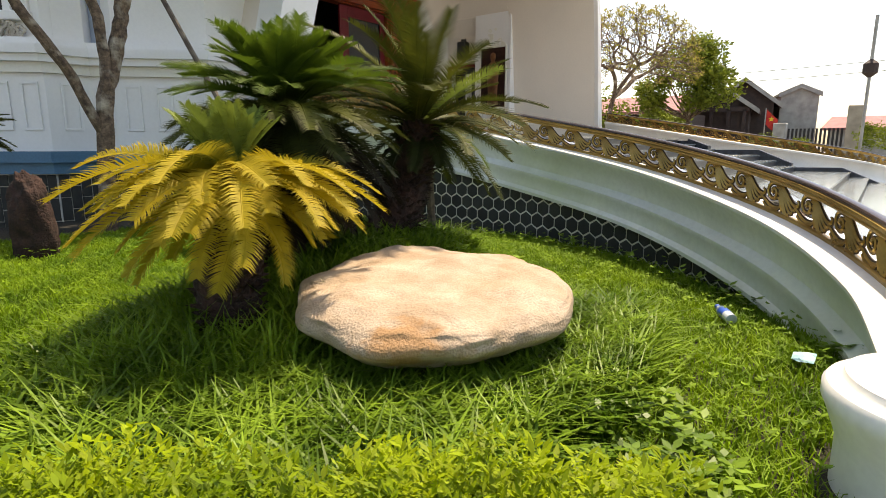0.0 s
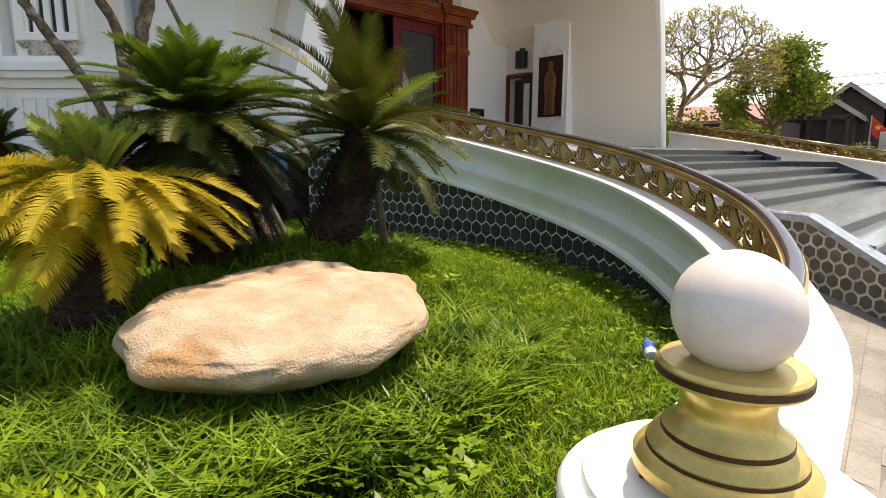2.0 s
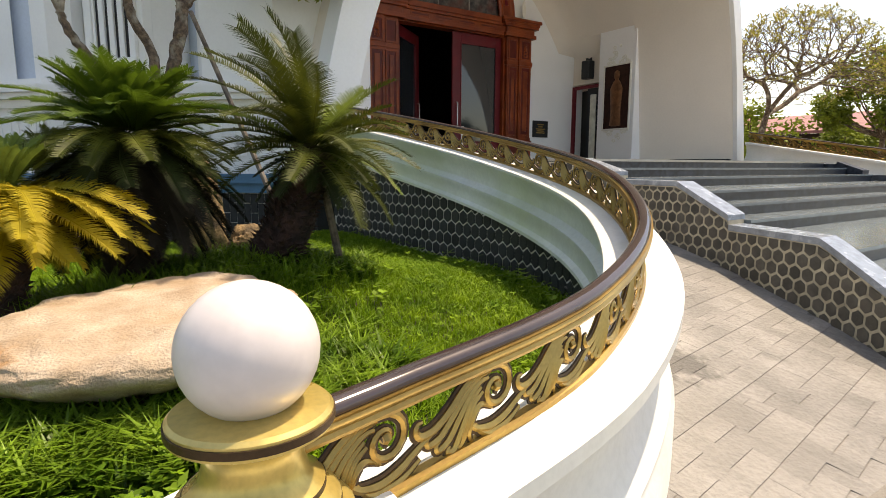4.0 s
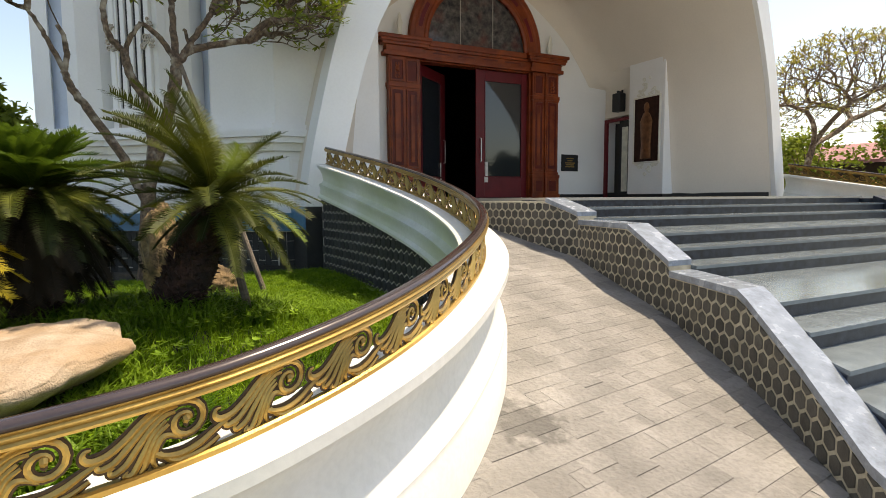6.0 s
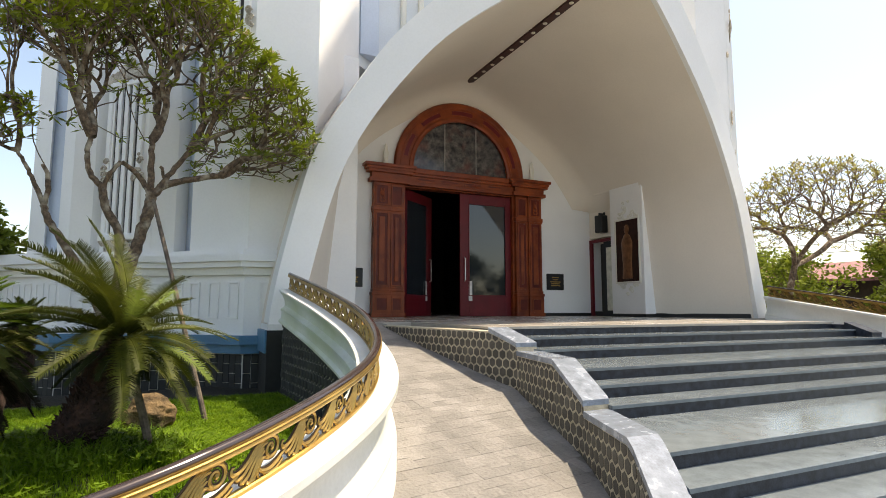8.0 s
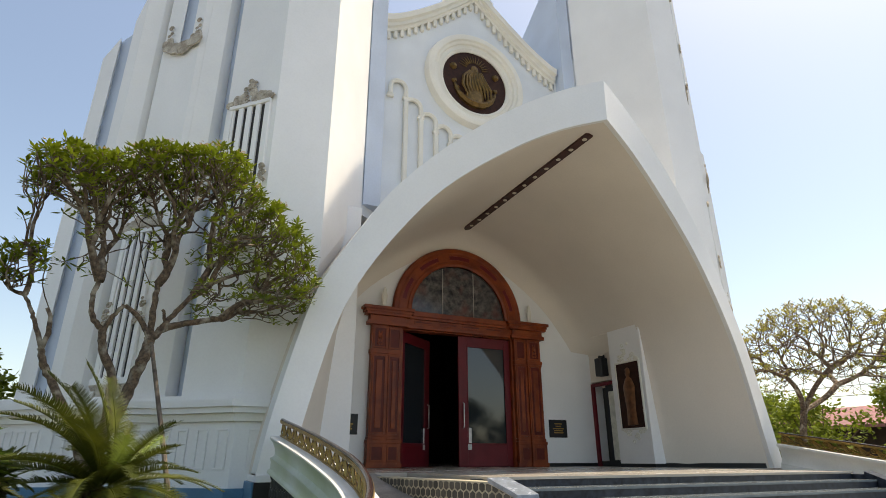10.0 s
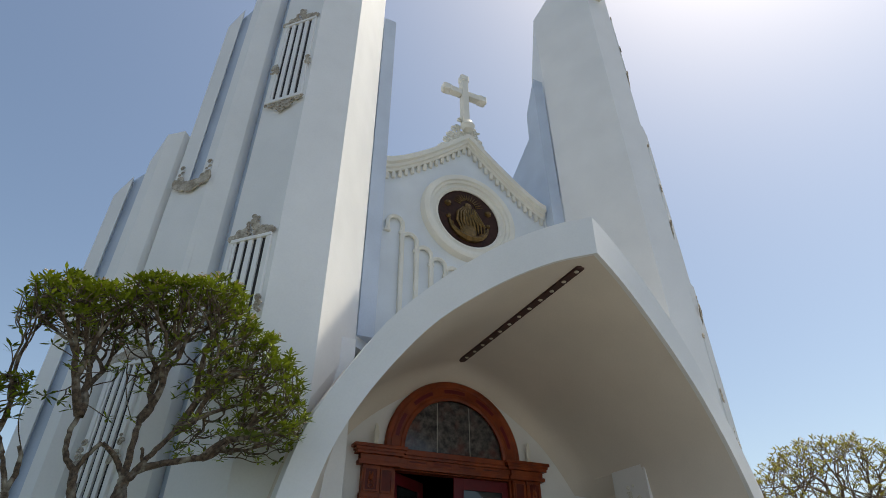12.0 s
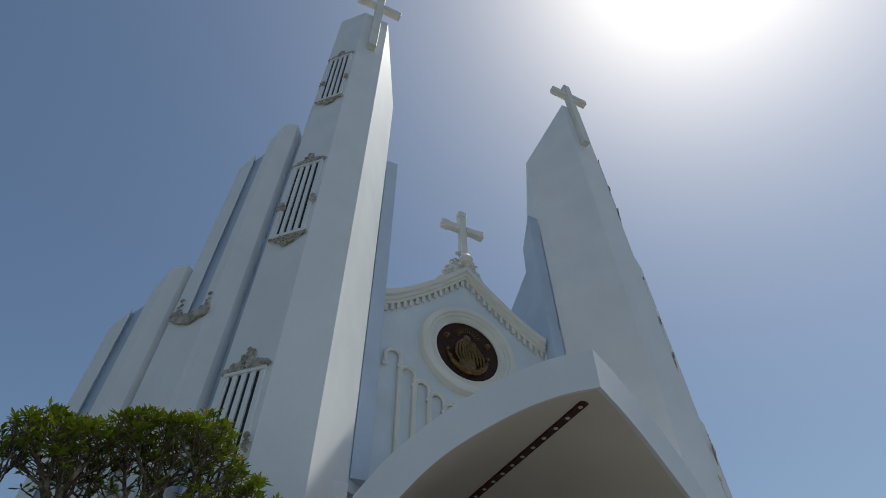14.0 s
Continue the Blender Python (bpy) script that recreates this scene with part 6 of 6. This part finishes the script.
for a, b in (((-7.70, -9.45, -1.1), (-7.93, -9.58, -0.15)), ((-7.22, -6.9, -1.2), (-8.02, -5.5, 1.85))):
    st = G().tube([a, Vector(a).lerp(Vector(b), 0.5) + Vector((0.01, 0.01, 0)), b], [0.035, 0.032, 0.028], 8)
    st.move(Matrix.Translation(-Vector(a)))
    ob = part("stake", st, STAKEWOOD)
    ob.location = a
    tagged(ob, "weathered round wooden stake propping a plant", "stake", "plant stakes")


# ---- surroundings beyond the far ramp ----
ROOFTILE = mat("brown_roof_tiles", (0.115, 0.06, 0.05), 0.8, 0.25, 3, 40, 0.4)
ROOFRED = mat("faded_red_roof", (0.36, 0.15, 0.14), 0.75, 0.2, 2, 40, 0.3)
DARKWOOD = mat("dark_house_timber", (0.055, 0.035, 0.03), 0.7, 0.2, 4, 50, 0.2)
GREYWALL = mat("grey_render", (0.40, 0.40, 0.37), 0.8, 0.15, 2, 40, 0.2)
PALEROOF = mat("pale_green_roof", (0.36, 0.40, 0.28), 0.7, 0.15, 2, 40, 0.2)
TANWALL = mat("tan_gate_wall", (0.40, 0.36, 0.28), 0.8, 0.15, 2, 40, 0.2)
REDFLAG = mat("red_flag_cloth", (0.60, 0.03, 0.02), 0.7, 0.1, 4, 40, 0.05)
YELLOWC = mat("yellow_cloth", (0.75, 0.5, 0.03), 0.7, 0.1, 4, 40, 0.05)


def gable_house(at, turn, w, d, h, rise, over, wallm, roofm, label, porch=True):
    t = thing("house", at, label, "house")
    m = Matrix.Rotation(turn, 4, "Z")
    t.matrix_world = Matrix.Translation(at) @ m
    part("wall", G().box(-w / 2, w / 2, 0, d, 0, h).add([(-w / 2, 0, h), (w / 2, 0, h), (0, 0, h + rise), (-w / 2, d, h), (w / 2, d, h), (0, d, h + rise)], [(0, 1, 2), (4, 3, 5), (0, 2, 5, 3), (1, 4, 5, 2)]), wallm, t)
    k = rise / (w / 2)
    for s in (-1, 1):
        e = w / 2 + over
        part("roof", G().add([(0, -over, h + rise + 0.05), (s * e, -over, h - over * k + 0.05), (s * e, d + over, h - over * k + 0.05), (0, d + over, h + rise + 0.05), (0, -over, h + rise + 0.20), (s * e, -over, h - over * k + 0.20), (s * e, d + over, h - over * k + 0.20), (0, d + over, h + rise + 0.20)],
                             [(0, 1, 2, 3), (4, 5, 6, 7), (0, 1, 5, 4), (1, 2, 6, 5), (2, 3, 7, 6), (3, 0, 4, 7)]), roofm, t)
        part("bargeboard", G().add([(0, -over - 0.06, h + rise - 0.05), (s * e, -over - 0.06, h - over * k - 0.05), (s * e, -over - 0.06, h - over * k + 0.24), (0, -over - 0.06, h + rise + 0.24), (0, -over + 0.02, h + rise - 0.05), (s * e, -over + 0.02, h - over * k - 0.05), (s * e, -over + 0.02, h - over * k + 0.24), (0, -over + 0.02, h + rise + 0.24)], [(0, 1, 2, 3), (4, 5, 6, 7), (0, 1, 5, 4), (3, 2, 6, 7)]), GREYWALL, t, "pale bargeboard")
    if porch:
        for x in (-w * 0.42, -w * 0.15, w * 0.15, w * 0.42):
            part("post", G().box(x - 0.1, x + 0.1, -over * 0.8, -over * 0.8 + 0.2, 0, h - 0.1), DARKWOOD, t)
        part("beam", G().box(-w / 2, w / 2, -over * 0.8, -over * 0.8 + 0.2, h - 0.25, h), DARKWOOD, t)
        part("door", G().box(-0.6, 0.6, -0.06, 0.0, 0, 2.1, 0.02), DARKWOOD, t)
        for x in (-w * 0.3, w * 0.3):
            wd = part("window", G().box(x - 0.55, x + 0.55, -0.05, 0.0, 0.9, 2.0, 0.02), DARKWOOD, t)
            part("pane", G().box(x - 0.46, x + 0.46, -0.06, -0.05, 0.98, 1.92), GLASS, wd)
    return t


FZ = PAVE - 0.02
gable_house((28.5, -3.7, FZ), radians(-82), 3.3, 6.0, 3.66, 1.19, 0.55, DARKWOOD, ROOFTILE, "dark timber house with a steep gabled tile roof")
gable_house((31.5, -4.4, FZ), radians(-80), 3.6, 7.0, 4.1, 1.4, 0.5, DARKWOOD, ROOFTILE, "rear wing of the timber house with a higher gable", False)
gable_house((33.5, -7.4, FZ), radians(-75), 2.2, 6.0, 4.6, 0.5, 0.15, GREYWALL, PALEROOF, "grey rendered building with a pale green roof", False)
lowroof = thing("shed", (24.0, 2.6, FZ + 0.7), "long low shed with a faded red roof", "shed")
part("wall", G().box(-2, 2, -6.0, 8.0, -0.7, 2.4), DARKWOOD, lowroof)
part("roof", G().add([(-3, -6.6, 2.35), (3, -6.6, 3.6), (3, 8.6, 3.6), (-3, 8.6, 2.35), (-3, -6.6, 2.5), (3, -6.6, 3.75), (3, 8.6, 3.75), (-3, 8.6, 2.5)], [(0, 1, 2, 3), (4, 5, 6, 7), (0, 1, 5, 4), (1, 2, 6, 5), (2, 3, 7, 6), (3, 0, 4, 7)]), ROOFRED, lowroof)
red = thing("shed", (33.0, -13.5, FZ), "distant red-roofed building behind the gate", "shed")
part("wall", G().box(-3, 3, -4, 4, 0, 2.3), GREYWALL, red)
part("roof", G().add([(-3.4, -4.4, 2.2), (3.4, -4.4, 3.1), (3.4, 4.4, 3.1), (-3.4, 4.4, 2.2), (-3.4, -4.4, 2.35), (3.4, -4.4, 3.25), (3.4, 4.4, 3.25), (-3.4, 4.4, 2.35)], [(0, 1, 2, 3), (4, 5, 6, 7), (0, 1, 5, 4), (1, 2, 6, 5), (2, 3, 7, 6), (3, 0, 4, 7)]), ROOFRED, red)
gate = thing("boundary_gate", (24.0, -10.2, FZ), "dark barred gate between tan boundary pillars", "gate")
part("pillar", G().box(-0.35, 0.35, -1.1, -0.4, 0, 3.3, 0.03), TANWALL, gate)
part("pillar", G().box(-0.35, 0.35, 2.2, 2.8, 0, 2.5, 0.03), GREYWALL, gate)
for k in range(14):
    part("bar", G().box(-0.03, 0.03, -0.3 + 0.18 * k, -0.2 + 0.18 * k, 0.1, 2.2), BLACK, gate)
flag = thing("flag", (24.0, -6.95, FZ), "red flag with a yellow star on a thin pole", "flag")
part("pole", G().tube([(0, 0, 0), (0, 0, 3.3)], 0.03, 8), GREYWALL, flag)
fg = G()
for i in range(9):
    for j in range(5):
        fg.v.append((0.05 + 0.05 * math.sin(i * 0.9 + j * 0.5), -0.03 - 0.07 * i, 3.25 - 0.20 * j - 0.07 * i))
for i in range(8):
    for j in range(4):
        fg.f.append((i * 5 + j, i * 5 + j + 1, i * 5 + j + 6, i * 5 + j + 5))
fl = part("cloth", fg, REDFLAG, flag, "hanging red cloth", True)
star = G()
star.add([(-0.03, -0.30 + (0.16 if k % 2 == 0 else 0.065) * math.sin(2 * math.pi * k / 10), 2.72 + (0.16 if k % 2 == 0 else 0.065) * math.cos(2 * math.pi * k / 10)) for k in range(10)] + [(-0.03, -0.30, 2.72)], [(10, k, (k + 1) % 10) for k in range(10)])
part("star", star, YELLOWC, fl)
lampost = thing("lamp_post", (13.0, -11.6, FZ), "thin lattice lamp post near the far ramp", "lamp post")
part("pole", G().tube([(0, 0, 0), (0, 0, 5.6)], 0.05, 8).tube([(0.2, 0, 0), (0.05, 0, 4.0)], 0.03, 6), GREYWALL, lampost)
part("lamp_head", G().lathe([(0.05, 0), (0.22, 0.15), (0.22, 0.45), (0.05, 0.6)], (0, 0, 3.6), 12), DARKWOOD, lampost)
cable = G()
for z0 in (3.4, 3.0):
    cable.tube([Vector((18, -18 + 1.4 * i, z0 - 0.35 * math.sin(math.pi * i / 20))) for i in range(21)], 0.012, 5)
solid("cable", cable, BLACK, "thin black overhead cables beyond the ramp", "cable", kind="")


def leafy_tree(at, h, r, seed, label, name="tree", leaf=0.16, n=3600, trunk=True, mtl=None, squash=0.8):
    rr = random.Random(seed)
    t = thing(name, at, label, "tree" if trunk else "bush")
    wood = G()
    tips = []
    top = Vector((0, 0, h * 0.45))
    if trunk:
        wood.tube([(0, 0, 0), (0.05, 0.03, h * 0.25), tuple(top)], [0.13, 0.11, 0.09], 8)
    cl = []
    for k in range(34):
        a, z = rr.uniform(0, 6.283), rr.uniform(-0.5, 1.0)
        s = math.sqrt(max(0.05, 1 - z * z)) * rr.uniform(0.3, 1.0)
        c = Vector((r * s * math.cos(a), r * s * math.sin(a), h - r * squash + r * squash * z))
        cl.append((c, r * rr.uniform(0.18, 0.34)))
        if trunk:
            wood.tube([top, top.lerp(c, 0.5) + Vector((0, 0, -0.1)), c], [0.05, 0.03, 0.012], 5)
    if trunk:
        part("trunk", wood, BARK, t, "grey-brown trunk and limbs")
    v, f = [], []
    for k in range(n):
        c, cr = rr.choice(cl)
        d = Vector((rr.gauss(0, 1), rr.gauss(0, 1), rr.gauss(0, 1))).normalized()
        p = c + d * cr * rr.uniform(0.5, 1.1)
        ax = Vector((rr.gauss(0, 1), rr.gauss(0, 1), rr.gauss(0, 0.6))).normalized()
        sd = ax.cross(d).normalized() * leaf * 0.25
        L = leaf * rr.uniform(0.6, 1.2)
        o = len(v)
        v += [tuple(p), tuple(p + ax * L * 0.5 + sd), tuple(p + ax * L), tuple(p + ax * L * 0.5 - sd)]
        f.append((o, o + 1, o + 2, o + 3))
    cr = new("crown", raw_mesh("crown", v, f, mtl or FARLEAF))
    cr.parent = t
    return t


for k, (x, y, h, r) in enumerate(((19.5, -43, 7.4, 3.2), (24.5, -46, 8.0, 3.4), (29.5, -44, 6.6, 3.0), (34.0, -47, 7.0, 3.4))):
    leafy_tree((x, y, FZ), h, r, 90 + k, "dense dark tree across the forecourt", leaf=0.34, n=5000, mtl=FARDARK, squash=0.95)
leafy_tree((14.5, -5.5, FZ), 5.4, 1.9, 3, "leafy green tree beside the far ramp", leaf=0.2, n=9000)
leafy_tree((13.0, -8.7, FZ), 1.6, 0.8, 4, "clipped bright green bush", "bush", 0.10, 2200, False)
leafy_tree((15.5, -9.6, FZ), 1.5, 0.7, 5, "low green bush by the houses", "bush", 0.10, 2000, False)
leafy_tree((19.5, -11.8, FZ), 2.2, 0.8, 6, "bush beside the boundary gate", "bush", 0.12, 1800, False)
for k, (x, y, h, r) in enumerate(((13.5, -1.5, 3.6, 1.8), (16.0, 1.5, 4.0, 2.2), (19.5, 4.5, 4.6, 2.6), (24, 9, 5.0, 3.2), (30, 13, 5.5, 3.5), (16.5, -3.6, 3.2, 1.5))):
    leafy_tree((x, y, FZ), h, r, 20 + k, "dense dark green shrubby tree beyond the ramp", "tree", 0.22, 3000, True)
for k, (x, y, h, r) in enumerate(((-13.5, 2.0, 4.5, 1.8), (-15.5, 5.0, 6.0, 2.4), (-18, 0.5, 5, 2.2), (-11.75, -0.3, 3.9, 1.15))):
    leafy_tree((x, y, FZ), h, r, 40 + k, "dense dark green tree beside the church wall", "tree", 0.2, 3600, True)

# litter on the lawn
bt = thing("plastic_bottle", (-7.73, -11.70, lawn_z(-7.73, -11.7) + 0.06), "crumpled clear plastic bottle with a blue cap on the grass", "bottle")
bt.rotation_euler = (0, radians(84), radians(35))
CLEAR = mat("clear_plastic", (0.55, 0.62, 0.66), 0.15, 0.1, 20, 60, 0.1)
BLUECAP = mat("blue_plastic", (0.03, 0.12, 0.55), 0.35, 0.1, 20, 60, 0.05)
part("body", G().lathe([(0.02, -0.09), (0.032, -0.085), (0.033, -0.03), (0.029, -0.01), (0.033, 0.02), (0.032, 0.05), (0.014, 0.085), (0.013, 0.10)], (0, 0, 0), 16), CLEAR, bt, smooth=True)
part("label", G().lathe([(0.0335, -0.025), (0.0338, -0.02), (0.0338, 0.03), (0.0335, 0.035)], (0, 0, 0), 16), BLUECAP, bt, smooth=True)
part("cap", G().lathe([(0.015, 0.095), (0.016, 0.10), (0.016, 0.115), (0.012, 0.117)], (0, 0, 0), 14), BLUECAP, bt)
lit = G()
for i in range(6):
    for j in range(4):
        lit.v.append((0.03 * i, 0.03 * j, 0.02 * noise.noise(Vector((i * 0.9, j * 0.9, 1)))))
for i in range(5):
    for j in range(3):
        lit.f.append((i * 4 + j, i * 4 + j + 1, i * 4 + j + 5, i * 4 + j + 4))
ob = part("plastic_wrapper", lit, mat("pale_teal_plastic", (0.35, 0.62, 0.66), 0.35, 0.1, 20, 60, 0.1))
ob.location = (-8.45, -12.2, lawn_z(-8.45, -12.2) + 0.07)
tagged(ob, "crumpled pale teal plastic wrapper on the grass", "litter")


# ---- hexagon stones, pavers ----
def hex_mesh(name, r, depth, material):
    g = G()
    ring0 = [(r * math.sin(math.pi * k / 3), 0, r * math.cos(math.pi * k / 3)) for k in range(6)]
    ring1 = [(x * 0.97, -depth * 0.7, z * 0.97) for x, y, z in ring0]
    ring2 = [(x * 0.86, -depth, z * 0.86) for x, y, z in ring0]
    g.rings([ring0, ring1, ring2], False, True)
    me = g.mesh(name)
    me.materials.append(material)
    return me


def clip(poly, keep, n=14):
    """Part of a convex polygon where keep(u, z) >= 0, with keep linear on each edge."""
    out = []
    for a, b in zip(poly, poly[1:] + poly[:1]):
        ka, kb = keep(*a), keep(*b)
        if ka >= 0:
            out.append(a)
        if (ka >= 0) != (kb >= 0):
            w = ka / (ka - kb)
            out.append((a[0] + (b[0] - a[0]) * w, a[1] + (b[1] - a[1]) * w))
    return out


def hex_wall(parent, path, z_low, z_high, offset, mesh, pitch, fill, depth, material):
    """Hexagon stones over a curved upright face; those at the edges are cut. path: plan points with the face on the left of the way."""
    lens = [0.0]
    for a, b in zip(path, path[1:]):
        lens.append(lens[-1] + (b - a).length)
    rows = pitch * 0.866
    r = pitch / math.sqrt(3) * fill
    n = int(lens[-1] / pitch)
    gap = pitch * (1 - fill) * 0.5
    for j in range(-30, 8):
        z = j * rows
        for i in range(n + 1):
            s = (i + (0.5 if j % 2 else 0.0)) * pitch
            if s > lens[-1]:
                continue
            p, d = at_path(path, lens, s)
            pa, pb = at_path(path, lens, s - r)[0], at_path(path, lens, s + r)[0]
            la, lb, ha, hb = z_low(pa), z_low(pb), z_high(pa) - gap, z_high(pb) - gap
            if z + r < min(la, lb) or z - r > max(ha, hb):
                continue
            whole = z - r >= max(la, lb) and z + r <= min(ha, hb)
            shape = mesh
            if not whole:
                poly = [(r * math.sin(math.pi * k / 3), r * math.cos(math.pi * k / 3)) for k in range(6)]
                poly = clip(poly, lambda u, w: (ha + (hb - ha) * (r - u) / (2 * r)) - (z + w))
                poly = clip(poly, lambda u, w: (z + w) - (la + (lb - la) * (r - u) / (2 * r))) if len(poly) > 2 else []
                if len(poly) < 3 or max(w for u, w in poly) - min(w for u, w in poly) < 0.012:
                    continue
                cu, cw = sum(u for u, w in poly) / len(poly), sum(w for u, w in poly) / len(poly)
                g = G().rings([[(u, 0, w) for u, w in poly], [(cu + (u - cu) * 0.97, -depth * 0.7, cw + (w - cw) * 0.97) for u, w in poly], [(cu + (u - cu) * 0.86, -depth, cw + (w - cw) * 0.86) for u, w in poly]], False, True)
                shape = g.mesh("hexagon_stone")
                shape.materials.append(material)
            side = Vector((d.x, d.y, 0)).normalized()
            nrm = Vector((-side.y, side.x, 0)) * offset
            out = Vector((-side.y, side.x, 0)) * (1 if offset > 0 else -1)
            ob = new("hexagon_stone", shape)
            ob.parent = parent
            ob.matrix_local = Matrix(((-side.x, -out.x, 0, p.x + nrm.x), (-side.y, -out.y, 0, p.y + nrm.y), (0, 0, 1, z), (0, 0, 0, 1)))


flat_path = [Vector((p.x, p.y, 0)) for p in wall_path]


def cap_height(q):
    return min(wall_path, key=lambda p: (p.x - q.x) ** 2 + (p.y - q.y) ** 2).z


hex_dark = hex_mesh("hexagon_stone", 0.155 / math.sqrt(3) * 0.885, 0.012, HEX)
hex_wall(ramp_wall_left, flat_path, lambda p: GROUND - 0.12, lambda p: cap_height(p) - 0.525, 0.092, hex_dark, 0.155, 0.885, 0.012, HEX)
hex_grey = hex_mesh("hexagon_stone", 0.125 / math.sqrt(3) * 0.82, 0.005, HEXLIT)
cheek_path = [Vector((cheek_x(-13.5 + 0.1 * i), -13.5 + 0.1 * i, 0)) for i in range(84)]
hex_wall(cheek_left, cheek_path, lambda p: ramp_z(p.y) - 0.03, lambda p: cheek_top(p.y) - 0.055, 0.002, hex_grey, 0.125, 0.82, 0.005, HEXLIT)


TURN = radians(8)
CELL = 0.37
# plans of one square cell of random ashlar: x0, x1, y0, y1 in sixths of the cell
ASHLAR = [((0, 4, 0, 2), (4, 6, 0, 4), (0, 2, 2, 6), (2, 4, 2, 4), (2, 6, 4, 6)),
          ((0, 3, 0, 3), (3, 6, 0, 2), (3, 6, 2, 6), (0, 3, 3, 4), (0, 3, 4, 6)),
          ((0, 2, 0, 3), (2, 6, 0, 3), (0, 4, 3, 6), (4, 6, 3, 5), (4, 6, 5, 6))]
rp = random.Random(8)
near, rest = 0, G()
shapes = {}


def paver_shape(w, d, k):
    """A stone of w by d sixths; k: 0 tight joints, 1 and 2 with one open joint."""
    if (w, d, k) not in shapes:
        u = CELL / 6
        gx, gy = ((0.0004, 0.0004), (0.0035, 0.0004), (0.0004, 0.0035))[k]
        g = G().box(-w * u / 2 + gx, w * u / 2, -d * u / 2 + gy, d * u / 2, -0.012, 0.0)
        me = g.mesh("paver")
        me.materials.append(PAVER)
        shapes[w, d, k] = (g, me)
    return shapes[w, d, k]


def ramp_west(y):
    return min(wall_path[4:], key=lambda p: abs(p.y - y)).x + 0.02 if y > -12.35 else -11.0


for row in range(36):
    shift = rp.uniform(0, CELL)
    for col in range(34):
        plan, turned = rp.choice(ASHLAR), rp.random() < 0.5
        for x0, x1, y0, y1 in plan:
            if turned:
                x0, x1, y0, y1 = y0, y1, 6 - x1, 6 - x0
            a = -7.5 + shift + (col + (x0 + x1) / 12) * CELL
            b = -7.5 + (row + (y0 + y1) / 12) * CELL
            x, y = -7.0 + a * math.cos(TURN) - b * math.sin(TURN), -10.5 + a * math.sin(TURN) + b * math.cos(TURN)
            if not (-16.5 < y < -5.25) or x < ramp_west(y) or x > cheek_x(y) + 0.04:
                continue
            slope = math.atan2(ramp_z(y + 0.1) - ramp_z(y - 0.1), 0.2)
            g, me = paver_shape(x1 - x0, y1 - y0, rp.choice((0, 0, 0, 0, 0, 0, 0, 0, 1, 2)))
            m = Matrix.Translation((x, y, ramp_z(y))) @ Matrix.Rotation(slope + rp.gauss(0, 0.0012), 4, "X") @ Matrix.Rotation(rp.gauss(0, 0.0012), 4, "Y") @ Matrix.Rotation(TURN, 4, "Z")
            if near < 300 and -12.2 < y < -9.4:
                ob = new("paver", me)
                ob.parent = ramp_left
                ob.matrix_local = m
                near += 1
            else:
                rest.add([m @ Vector(p) for p in g.v], g.f)
tagged(part("pavers", rest, PAVERREST, ramp_left, "buff stamped concrete pavers"), kind="stuff")
